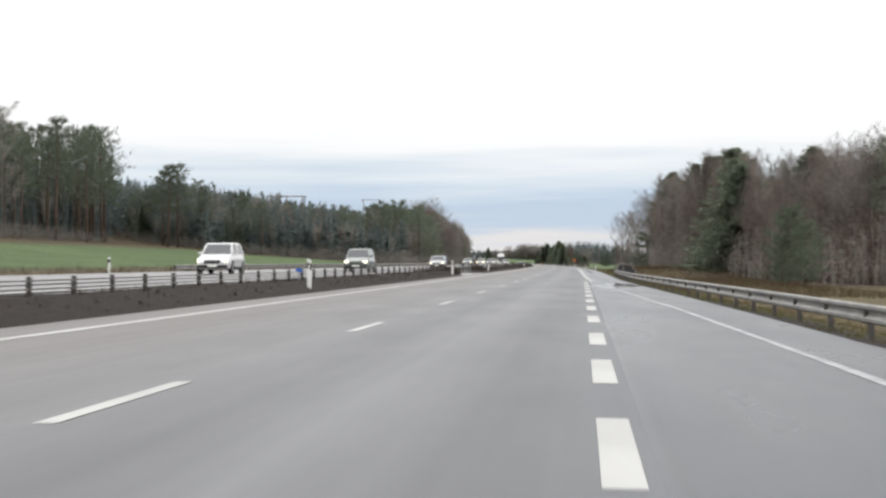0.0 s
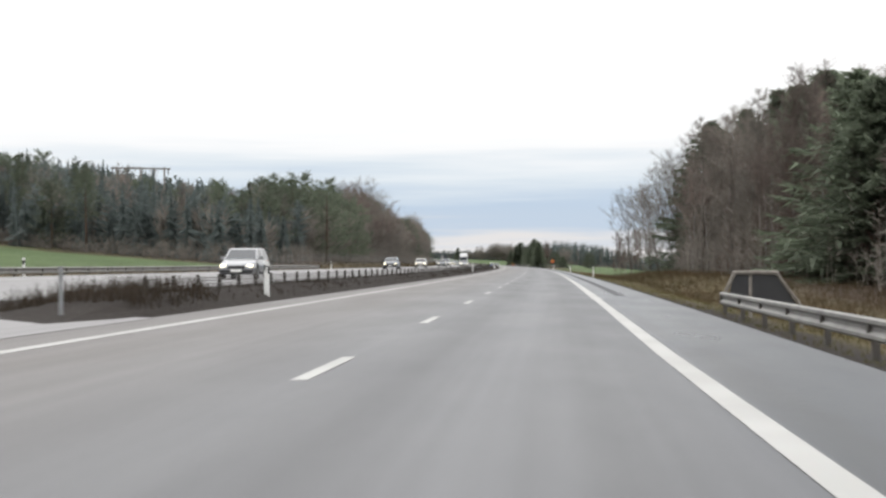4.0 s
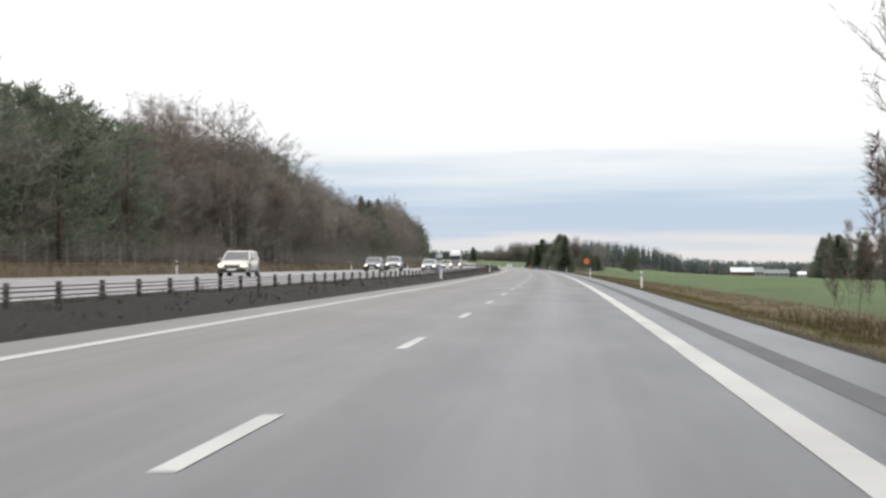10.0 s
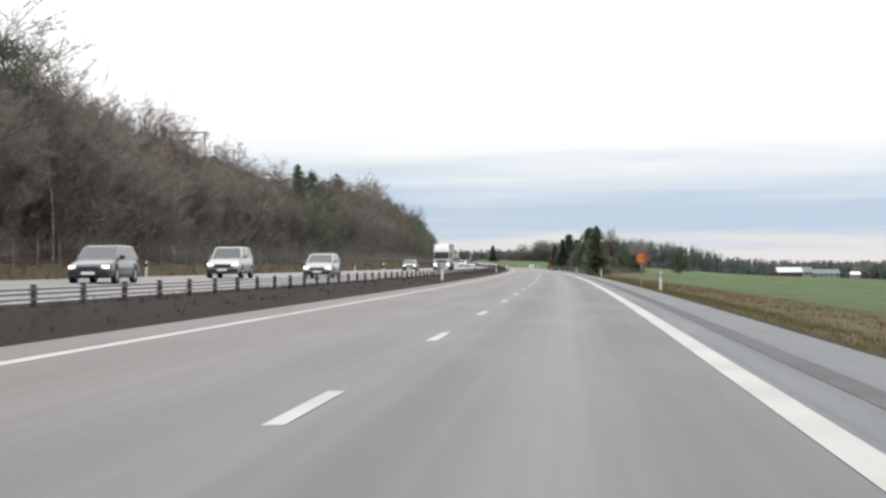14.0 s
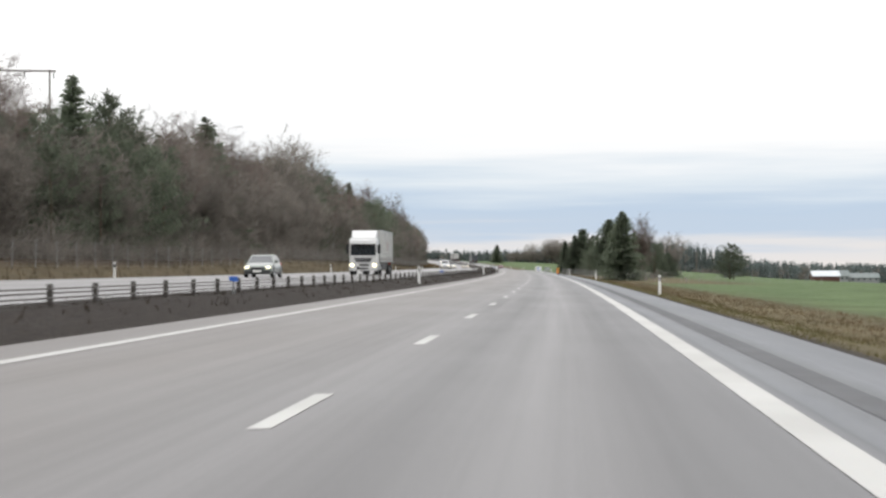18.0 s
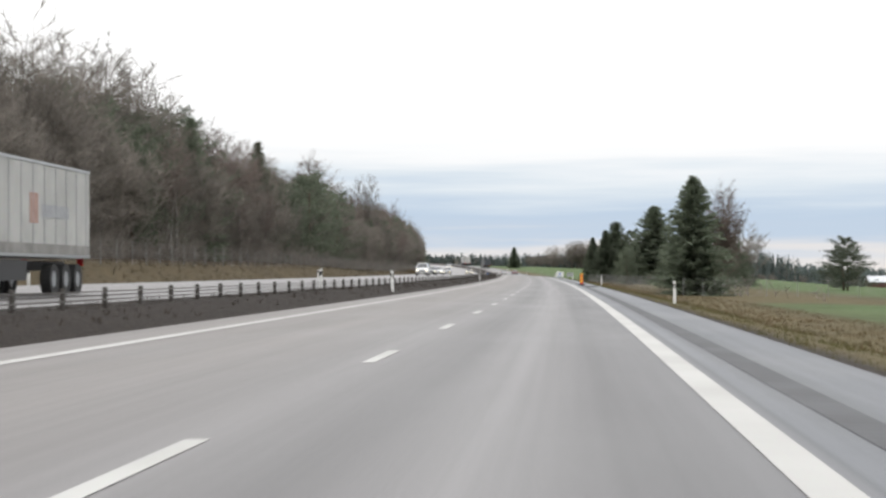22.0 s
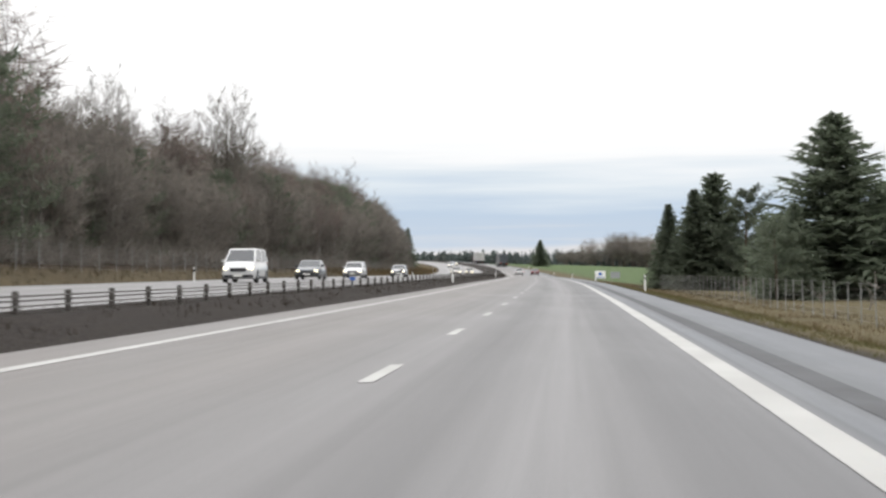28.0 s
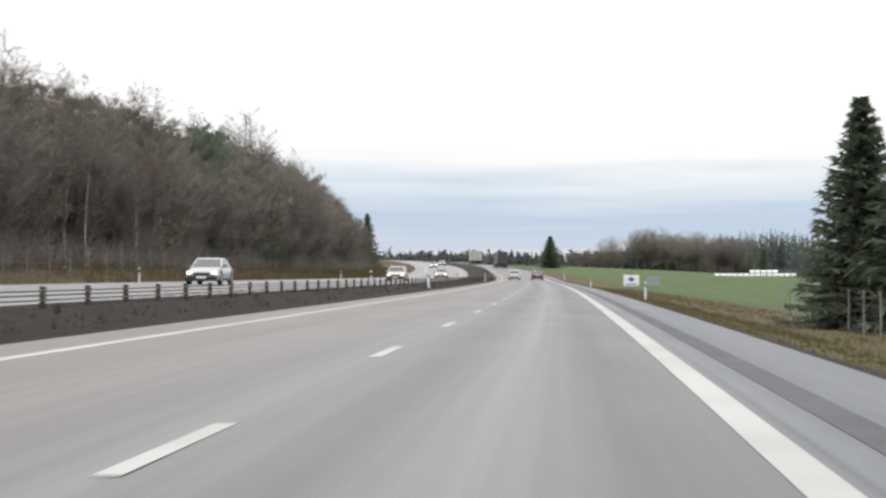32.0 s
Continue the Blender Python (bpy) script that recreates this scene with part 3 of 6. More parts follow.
def rumble_z(S, D):
    up = (np.arange(S.shape[0]) % 2)[:, None] * (S < 940)
    return ours_z(S, D) + .002 + .004 * up


me, _, _ = sheet("rumble_strip", ss, [lambda s: rum_d(s) - .18, lambda s: rum_d(s) + .18], rumble_z, M_RUMBLE)
part("rumble_strip", me, None, road, "dark milled rumble strip")

# ---------------------------------------------------------------- cable barrier in the median
BAR_D = -5.72


def cable_barrier(s0, s1, label):
    bar = thing("cable_barrier", Matrix.Identity(4), label, "barrier", "cable barriers in the median")
    b = Build()
    b.box(-.036, .036, -.03, .03, -.5, .46)
    b.box(-.040, .040, -.034, .034, .46, .48)
    b.box(-.044, .044, -.018, .018, .08, .44)
    post = b.mesh("post", M_POSTDARK)
    n = 0
    rest = Build()
    for s in np.arange(s0, s1, 2.5):
        x, z = float(XR(s)) + BAR_D, float(ZR(s)) + .32
        if -20 < s < 720:
            o = part("post", post, None, bar)
            o.matrix_basis = pose(x, float(s), z, 0, 0, heading(s))
        else:
            rest.box(x - .04, x + .04, s - .03, s + .03, z - .5, z + .48)
    if rest.n:
        r = part("post_run", rest, M_POSTDARK, bar)
        r["kind"] = "stuff"
    for h in (.20, .27, .34, .41):
        c = Build()
        ss = np.arange(s0, s1 + 1, 5.0)
        c.tube([(float(XR(s)) + BAR_D + (.05 if int(h * 100) % 2 else -.05), s, float(ZR(s)) + .32 + h) for s in ss], .017, 4)
        part("cable", c, M_POSTDARK, bar, "thin steel cable")
    return bar


cable_barrier(-150, 117, "steel cable barrier on dark posts in the earth median")
cable_barrier(146, 1500, "long steel cable barrier on dark posts in the earth median")

# ---------------------------------------------------------------- trees
RNG = np.random.default_rng(7)


def slivers(b, base, tip, width):
    """Many thin twigs at once: arrays of start and end points."""
    base, tip = np.asarray(base), np.asarray(tip)
    t = tip - base
    a = np.cross(t, RNG.normal(size=t.shape))
    a /= np.linalg.norm(a, axis=1, keepdims=True) + 1e-9
    w = np.broadcast_to(np.asarray(width, float), (len(base),))[:, None] / 2
    V = np.stack([base - a * w, base + a * w, tip], 1).reshape(-1, 3)
    b.v += V.tolist()
    b.f += (np.arange(len(V)).reshape(-1, 3) + b.n).tolist()
    b.n += len(V)


def bare_tree(h, spread, up, r0, twig_len, limbs=26, subs=7, twigs=11, base=.28, lean=.3, seed=1, round_top=False, tw=.042):
    """Leafless broadleaf tree: trunk mesh and crown mesh (limbs and twigs)."""
    r = random.Random(seed)
    tr, cr = Build(), Build()
    pts = []
    x = y = 0
    n = 9
    for i in range(n + 1):
        t = i / n
        pts.append(Vector((x, y, h * .97 * t)))
        x += r.uniform(-1, 1) * lean * .25 * h / 14
        y += r.uniform(-1, 1) * lean * .25 * h / 14
    rad = [max(.012, r0 * (1 - t / n) ** .8) for t in range(n + 1)]
    tr.tube([pts[0] - Vector((0, 0, .3))] + pts, [rad[0] * 1.35] + rad, 6)
    B0, B1, W = [], [], []
    for k in range(limbs):
        t = base + (1 - base) * (k + r.random()) / limbs
        f = t * n
        i = min(int(f), n - 1)
        p = pts[i].lerp(pts[i + 1], f - i)
        q = k * 2.4 + r.uniform(-.5, .5)
        if round_top:
            L = spread * (.55 + .6 * math.sin(math.pi * min(1, (t - base) / (1.02 - base)) ** .8)) * r.uniform(.75, 1.1)
        else:
            L = spread * (1.15 - .8 * (t - base) / (1 - base)) * r.uniform(.6, 1.1)
        rise = up * (.7 + .6 * t) * r.uniform(.8, 1.2)
        d = Vector((math.cos(q), math.sin(q), rise)).normalized()
        lp, cur = [p.copy()], p.copy()
        for j in range(4):
            d = (d + Vector((r.uniform(-.25, .25), r.uniform(-.25, .25), r.uniform(-.05, .25)))).normalized()
            cur = cur + d * (L / 4)
            lp.append(cur.copy())
        lr = max(.018, rad[i] * .42)
        cr.tube([lp[0], lp[1], lp[2], lp[4]], [lr, lr * .8, lr * .55, .008], 3, cap=False)
        for m in range(subs):
            g = .2 + .8 * (m + r.random()) / subs
            f2 = min(g * 4, 3.999)
            i2 = int(f2)
            sp = lp[i2].lerp(lp[i2 + 1], f2 - i2)
            sd = (d * .6 + Vector((r.uniform(-1, 1), r.uniform(-1, 1), r.uniform(-.3, .8)))).normalized()
            sl = L * r.uniform(.22, .42)
            se = sp + sd * sl
            B0.append(sp)
            B1.append(se)
            W.append(.045)
            for w in range(twigs):
                tp = sp.lerp(se, r.uniform(.15, 1))
                td = (sd * .7 + Vector((r.uniform(-1, 1), r.uniform(-1, 1), r.uniform(-.6, .9)))).normalized()
                B0.append(tp)
                B1.append(tp + td * twig_len * r.uniform(.5, 1.2))
                W.append(tw * r.uniform(.7, 1.5))
    slivers(cr, B0, B1, np.array(W))
    return tr, cr


def fan_tree(h, spread, leaders=9, skirt=0, subs=11, twigs=10, fork=.3, tw=.026, seed=1, droop=0.0, r0=.13, twig_len=.85):
    """Leafless tree whose trunk forks into leaders that fan upwards; skirt: low limbs that fill it towards the ground."""
    r = random.Random(seed)
    tr, cr = Build(), Build()
    lx, ly = r.uniform(-.03, .03) * h, r.uniform(-.03, .03) * h
    axis = lambda z: Vector((lx * z / h + .012 * h * math.sin(z * .5), ly * z / h + .012 * h * math.cos(z * .4), z))
    zs = [-.3] + [h * .92 * i / 8 for i in range(9)]
    tr.tube([axis(z) for z in zs], [r0 * 1.3] + [max(.012, r0 * (1 - i / 8) ** .9) for i in range(9)], 6)
    B0, B1, W = [], [], []
    for k in range(leaders + skirt):
        q = k * 2.4 + r.uniform(-.4, .4)
        if k < leaders:
            f = math.sqrt((k + .4) / leaders)
            rr, top, z0 = spread * f * r.uniform(.8, 1.1), h * (1 - .36 * f * f) * r.uniform(.92, 1.0), h * fork * r.uniform(.6, 1.5)
        else:
            f = (k - leaders + r.random()) / skirt
            z0 = h * (.06 + .5 * f)
            rr, top = spread * r.uniform(.7, 1.1) * (1 - .25 * f), z0 + h * r.uniform(.06, .24)
        p0 = axis(z0)
        p2 = axis(top) + Vector((math.cos(q) * rr, math.sin(q) * rr, 0))
        p1 = p0.lerp(p2, .5) + Vector((math.cos(q) * rr * .14, math.sin(q) * rr * .14, -.05 * h))
        lp = [p0 * (1 - g) ** 2 + p1 * (2 * g * (1 - g)) + p2 * g * g for g in (0, .25, .5, .75, 1)]
        lr = r0 * (.5 if k < leaders else .22)
        cr.tube(lp, [lr, lr * .75, lr * .5, lr * .28, .008], 3, cap=False)
        out = Vector((math.cos(q), math.sin(q), 0))
        for m in range(subs):
            g = .10 + .90 * ((m + r.random()) / subs) ** .85
            i2 = min(int(g * 4), 3)
            sp = lp[i2].lerp(lp[i2 + 1], min(1, g * 4 - i2))
            sd = (out * .3 + Vector((r.uniform(-.9, .9), r.uniform(-.9, .9), r.uniform(.2, 1.3)))).normalized()
            se = sp + sd * h * .15 * (1.2 - .5 * g) * r.uniform(.6, 1.3)
            B0.append(sp)
            B1.append(se)
            W.append(tw * 1.6)
            for w in range(twigs):
                tp = sp.lerp(se, r.uniform(.1, 1))
                td = (sd * .7 + Vector((r.uniform(-1, 1), r.uniform(-1, 1), r.uniform(-.5, .8) - droop))).normalized()
                B0.append(tp)
                B1.append(tp + td * twig_len * r.uniform(.5, 1.2))
                W.append(tw * r.uniform(.7, 1.5))
    slivers(cr, B0, B1, np.array(W))
    return tr, cr


def spruce(h, spread, seed=1, bare=.05, ragged=.25, dense=1.0, bulge=.85, fuzz=3):
    r = random.Random(seed)
    tr, cr = Build(), Build()
    tr.tube([(0, 0, -.3), (0, 0, h * .3), (0, 0, h * .7), (0, 0, h)], [.017 * h, .013 * h, .006 * h, .01], 6)
    z = h * bare
    f0, f1 = [], []
    V, F = [], []
    n = 0
    while z < h * .985:
        t = z / h
        L0 = spread * (1 - t) ** bulge + .12
        k = max(4, int((9 - 4 * t) * dense ** .5))
        q0 = r.random() * 6.28
        for i in range(k):
            q = q0 + 6.283 * i / k + r.uniform(-.3, .3)
            L = L0 * r.uniform(1 - ragged * 1.2, 1 + ragged * .6)
            ca, sa = math.cos(q), math.sin(q)
            zz = z + r.uniform(-.15, .15)
            up = .35 * t
            droop = .30 * (1 - t)
            w = (.18 + .13 * L) * .42
            for _ in range(fuzz * 2):
                g = r.random()
                rr = L * (.15 + .85 * g)
                zc = zz + L * (up * g - droop * (g - .3 * g * g)) + .10 * L * max(0, g - .6)
                q2 = q + r.uniform(-1.1, 1.1)
                ln = (.25 + .11 * L) * r.uniform(.7, 1.4)
                f0.append((rr * ca, rr * sa, zc))
                f1.append((rr * ca + math.cos(q2) * ln, rr * sa + math.sin(q2) * ln, zc + ln * r.uniform(-.55, .45)))
            # sprays: a spine of three bent pieces with hanging twigs on both sides
            P = [(L * g, zz + L * (up * g - droop * (g - .3 * g * g)) + .10 * L * max(0, g - .6)) for g in (0, .35, .7, 1.0)]
            for a in range(3):
                (ra, za), (rb, zb) = P[a], P[a + 1]
                wa, wb = w * (.5, 1.0, .8)[a], w * (1.0, .8, .1)[a]
                tw = r.uniform(-.12, .12)
                V += [(ra * ca - wa * sa, ra * sa + wa * ca, za - .1 * wa + tw), (ra * ca + wa * sa, ra * sa - wa * ca, za - .1 * wa - tw), (rb * ca + wb * sa, rb * sa - wb * ca, zb - .1 * wb - tw), (rb * ca - wb * sa, rb * sa + wb * ca, zb - .1 * wb + tw)]
                F.append((n, n + 1, n + 2, n + 3))
                n += 4
                for sgn in (1, -1):
                    g = r.uniform(.2, .9)
                    rc, zc = ra + (rb - ra) * g, za + (zb - za) * g
                    ll = (.22 + .16 * L) * r.uniform(.7, 1.2)
                    ex, ez = rc + ll * .55, zc - ll * r.uniform(.05, .65)
                    off = sgn * ll * .8
                    V += [(rc * ca, rc * sa, zc + .03), (rc * ca - off * sa * .5 - .08 * ca, rc * sa + off * ca * .5 - .08 * sa, zc - .12), (ex * ca - off * sa, ex * sa + off * ca, ez)]
                    F.append((n, n + 1, n + 2))
                    n += 3
        z += (.30 + .10 * (1 - t)) * (h / 14) ** .4 / dense ** .5
    V += [(.05, 0, h * .96), (-.05, .03, h * .96), (0, 0, h * 1.02)]
    F.append((n, n + 1, n + 2))
    cr.add(V, F)
    slivers(cr, f0, f1, .10)
    return tr, cr


def pine(h, spread, crown=.45, seed=1, tufts=2600, size=.34):
    r = random.Random(seed)
    g = np.random.default_rng(seed)
    tr, cr = Build(), Build()
    bx, by = r.uniform(-.3, .3), r.uniform(-.3, .3)
    tr.tube([(0, 0, -.3), (bx * .3, by * .3, h * .35), (bx, by, h * .7), (bx * .6, by, h * .97)], [.016 * h, .013 * h, .008 * h, .015], 7)
    C0, C1 = [], []
    nb = 44
    per = tufts // nb
    for k in range(nb):
        t = crown + (1 - crown) * (k + r.random()) / nb
        u = (t - crown) / (1 - crown)
        q = k * 2.4 + r.uniform(-.6, .6)
        L = spread * (.45 + .75 * math.sin(math.pi * min(1, .25 + u * .72))) * r.uniform(.6, 1.15) * (1 - .35 * u)
        p = Vector((bx * min(1, t), by * min(1, t), h * t))
        d = Vector((math.cos(q), math.sin(q), r.uniform(.0, .35) + .5 * u))
        e = p + d * L
        cr.tube([p, p.lerp(e, .5) + Vector((0, 0, -.05 * L)), e], [.006 * h * (1 - .6 * u) + .01, .02, .008], 4, cap=False)
        m = per
        along = np.clip(g.normal(.72, .24, m), .15, 1.1)[:, None]
        c = np.array(p) + along * np.array(e - p) + g.normal(size=(m, 3)) * np.array([.30, .30, .20]) * (.35 + .22 * L)
        dirn = g.normal(size=(m, 3)) + np.array([0, 0, .55]) + np.array(d) * .5
        dirn /= np.linalg.norm(dirn, axis=1, keepdims=True)
        C0.append(c)
        C1.append(c + dirn * size * g.uniform(.6, 1.3, (m, 1)))
    A, E = np.concatenate(C0), np.concatenate(C1)
    slivers(cr, A, E, .118 * g.uniform(.6, 1.4, len(A)))
    return tr, cr


def prototype(name, builders, barks, crowns, label, category="tree", crown_label=""):
    out = []
    for b, bark, cm in zip(builders, barks, crowns):
        tr, cr = b
        out.append((name, tr.mesh("trunk", bark, True), cr.mesh("crown", cm), label, crown_label))
    return out


NEAR_TREE = prototype("broadleaf_tree", [bare_tree(11, 4.3, 1.05, .12, .75, seed=i + 140, base=.16, limbs=30, subs=8, twigs=14, tw=.019, lean=.5, round_top=True) for i in range(3)], [M_BARK] * 3, [M_TWIG] * 3, "leafless dark-barked tree with fine spreading twigs")
NEAR_ALDER = prototype("alder_tree", [bare_tree(13, 4.2, 1.05, .14, .8, seed=i + 120, base=.14, limbs=24, subs=7, twigs=14, tw=.024, round_top=i > 1) for i in range(3)], [M_BARK] * 3, [M_TWIG] * 3, "bare grey-brown alder with a dense twig crown")
BIRCH = prototype("birch_tree", [bare_tree(14, 4.2, 1.25, .12, .95, seed=i, base=.2, limbs=24, subs=7, twigs=11, tw=.024) for i in (1, 2, 3, 4)], [M_BIRCHBARK] * 4, [M_TWIGPALE] * 4, "bare birch with pale trunk and fine brown twigs")
ALDER = prototype("alder_tree", [bare_tree(13, 4.4, .95, .14, .9, seed=i + 20, base=.12, limbs=22, subs=6, twigs=9, tw=.036, round_top=i > 1) for i in range(4)], [M_BARK] * 4, [M_TWIG] * 4, "bare leafless alder with dark trunk and brown twigs")
ASPEN = prototype("aspen_tree", [bare_tree(17, 5.2, 1.7, .19, 1.0, seed=i + 40, base=.18, limbs=34, subs=8, twigs=13, tw=.028, round_top=True) for i in range(2)], [M_BARK] * 2, [M_TWIGPALE] * 2, "tall leafless aspen with upswept grey-brown branches")
SAPLING = prototype("sapling", [bare_tree(9, 2.2, 1.5, .06, .7, seed=i + 60, base=.2, limbs=16, subs=5, twigs=8) for i in range(3)], [M_BARK, M_BIRCHBARK, M_BARK], [M_TWIGRED, M_TWIG, M_TWIGRED], "thin leafless young tree with reddish twigs")
OAK = prototype("broadleaf_tree", [fan_tree(11, 4.4, 26, 8, 12, 13, .24, .034, seed=i + 80, r0=.22, twig_len=1.0) for i in range(3)], [M_BARK] * 3, [M_TWIG] * 3, "leafless spreading broadleaf tree with round crown")
ROUND_BIRCH = prototype("birch_tree", [fan_tree(11, 3.6, 34, 14, 12, 15, .28, .036, seed=i + 95, droop=.35, r0=.14, twig_len=1.0) for i in range(2)], [M_BIRCHBARK] * 2, [M_TWIGPALE] * 2, "bare round-crowned birch with drooping pale twigs")
SPRUCE = prototype("spruce_tree", [spruce(14, 3.1, 1), spruce(14, 2.7, 2), spruce(13, 3.0, 3), spruce(14, 3.5, 4, ragged=.4)], [M_BARK] * 4, [M_SPRUCE] * 4, "dark green spruce with drooping branches")
BIGSPRUCE = prototype("spruce_tree", [spruce(12, 4.6, 31, ragged=.48, dense=2.4, bulge=.76, bare=.02, fuzz=14), spruce(12, 4.0, 32, ragged=.42, dense=2.4, bulge=.86, bare=.02, fuzz=14), spruce(12, 5.0, 33, ragged=.55, dense=2.4, bulge=.70, bare=.02, fuzz=14)], [M_BARK] * 3, [M_SPRUCE] * 3, "broad dark spruce with dense layered branches")
PINE = prototype("pine_tree", [pine(14, 3.2, .38, 1, 1600, .62), pine(14, 2.9, .42, 2, 1600, .62), pine(14, 3.4, .34, 3, 1600, .62)], [M_PINEBARK] * 3, [M_PINE] * 3, "pine with reddish trunk and high green crown")
YOUNGPINE = prototype("pine_tree", [pine(11, 3.4, .05, 11, 2400, .58), pine(11, 3.6, .06, 12, 2400, .58), pine(11, 3.7, .04, 13, 2400, .58)], [M_PINEBARK] * 3, [M_PINE] * 3, "bushy pine green almost to the ground")
DENSEPINE = prototype("pine_tree", [pine(11, 4.0, .05, 17, 7500, .42), pine(11, 3.8, .08, 18, 7500, .42)], [M_PINEBARK] * 2, [M_PINE] * 2, "full bushy pine with spreading green branches")
FAN = prototype("aspen_tree", [fan_tree(16, 4.2, 30, 8, 12, 15, .24, .036, seed=201, r0=.17, twig_len=1.1), fan_tree(16, 3.7, 28, 8, 12, 15, .28, .036, seed=202, r0=.15, twig_len=1.1), fan_tree(16, 4.7, 32, 8, 12, 15, .22, .036, seed=203, r0=.17, twig_len=1.1)], [M_BARK] * 3, [M_TWIG] * 3, "leafless broadleaf tree with branches fanning upwards")
WISPY = prototype("birch_tree", [fan_tree(14, 2.5, 18, 9, 11, 14, .36, .030, seed=i + 210, droop=.5, r0=.10, twig_len=1.0) for i in range(4)], [M_BIRCHBARK] * 4, [M_TWIGPALE] * 4, "bare slender birch with hanging pale twigs")
bushes = [fan_tree(10, 3.2, 18, 16, 11, 14, .22, .042, seed=i + 220, r0=.10, twig_len=.9) for i in range(5)]
BUSHY = prototype("alder_tree", bushes[:4], [M_BARK] * 4, [M_TWIG] * 4, "bushy leafless alder twiggy down to the ground")
BUSHY_FRONT = prototype("leafless_bush", bushes[1:5], [M_BARK] * 4, [M_TWIG] * 4, "tall leafless bush at the forest edge")
BUSHY_BACK = prototype("broadleaf_tree", bushes[:2] + bushes[3:], [M_BARK] * 4, [M_TWIG] * 4, "twiggy leafless tree inside the forest")
SLIM = prototype("birch_tree", [fan_tree(12, 1.7, 7, 0, 9, 12, .45, .024, seed=i + 230, droop=.3, r0=.085) for i in range(3)], [M_BIRCHBARK] * 3, [M_TWIGPALE] * 3, "slender birch with a bare pale trunk")
FIR = prototype("spruce_tree", [spruce(13, 3.4, 51, ragged=.35, dense=1.3, bulge=.9, bare=.02, fuzz=7), spruce(13, 3.9, 52, ragged=.45, dense=1.3, bulge=.82, bare=.02, fuzz=7), spruce(13, 3.1, 53, ragged=.35, dense=1.3, bulge=.95, bare=.02, fuzz=7)], [M_BARK] * 3, [M_SPRUCE] * 3, "dark green spruce dense down to the ground")
HEIGHT = {id(SLIM): 12, id(BUSHY_FRONT): 10, id(BUSHY_BACK): 10, id(FAN): 16, id(WISPY): 14, id(BUSHY): 10, id(FIR): 13, id(DENSEPINE): 11, id(BIRCH): 14, id(ALDER): 13, id(NEAR_TREE): 11, id(NEAR_ALDER): 13, id(ASPEN): 17, id(SAPLING): 9, id(OAK): 11, id(ROUND_BIRCH): 11, id(SPRUCE): 14, id(BIGSPRUCE): 12, id(PINE): 14, id(YOUNGPINE): 11}


def plant(kind, s, d, h, group, k=None, wide=1.0, label="", lean=None):
    """One tree of that kind, with its top h metres over its foot."""
    name, trunk, crown, lab, cl = kind[RNG.integers(len(kind)) if k is None else k]
    sc = h / HEIGHT[id(kind)]
    m = pose(float(XR(s)) + d, s, float(ground(s, d)), 0, 0, float(RNG.uniform(0, 360)))
    if lean is not None:
        m = pose(float(XR(s)) + d, s, float(ground(s, d)), 0, lean, 0)
    t = thing(name, m, label or lab, "tree", group)
    for nm, me in (("trunk", trunk), ("crown", crown)):
        o = part(nm, me, None, t)
        o.scale = (sc * wide, sc * wide, sc)
    return t


U = lambda a, b: float(RNG.uniform(a, b))

# left forest beyond the opposite carriageway
G1 = "trees of the forest by the opposite carriageway"


def forest_left(s):
    """Kinds by stretch, as weights for wispy birch, bushy alder, fan-shaped aspen, spruce, pine, bushy pine."""
    xs = [345, 400, 425, 440, 595, 605, 640, 650, 735, 742, 778, 800, 825, 840, 880, 895, 1000, 1080, 1110, 1150, 1210]
    W = [(0, .1, 0, .05, .1, .75), (.05, .1, 0, .05, .1, .7), (.1, .6, .1, .02, 0, .18), (.14, .70, .12, .03, 0, .01), (.14, .66, .1, .06, 0, .04), (.03, .22, 0, .2, .05, .5), (.05, .3, 0, .2, .05, .4), (.14, .74, .06, .06, 0, 0),
         (.1, .72, .12, .06, 0, 0), (.05, .25, .08, .2, .1, .32), (.06, .3, .05, .2, .1, .29), (.12, .6, 0, .18, 0, .1), (.06, .4, 0, .14, .05, .35), (.06, .35, 0, .12, .07, .4), (.06, .5, .04, .08, .02, .3),
         (.05, .56, .07, .16, 0, .16), (.1, .58, .05, .14, 0, .13), (.06, .56, .02, .14, 0, .22), (.02, .8, .06, .06, 0, .06), (.05, .7, 0, .15, 0, .1), (.05, .5, 0, .35, 0, .1)]
    w = np.array([np.interp(s, xs, [q[i] for q in W]) for i in range(6)])
    return w / w.sum()


KINDS = [BIRCH, ALDER, ASPEN, SPRUCE, PINE, YOUNGPINE, SAPLING]
EDGE_KINDS = [WISPY, BUSHY, FAN, FIR, PINE, YOUNGPINE]
EDGE_TALL = [1.14, 1.0, 1.10, .98, 1.04, .98]
bulk = lambda s: float(np.interp(s, [345, 420, 440, 470, 500, 525, 560, 605, 640, 690, 760, 780, 815, 880, 937, 972, 1000, 1060, 1100, 1140, 1215], [9.2, 9.4, 9.6, 10.7, 11.6, 9.8, 9.6, 8.3, 9.4, 9.8, 11.0, 9.0, 9.7, 9.6, 9.3, 10.8, 10.2, 11.8, 13.2, 12.8, 9.0]))
s_ = 345.0
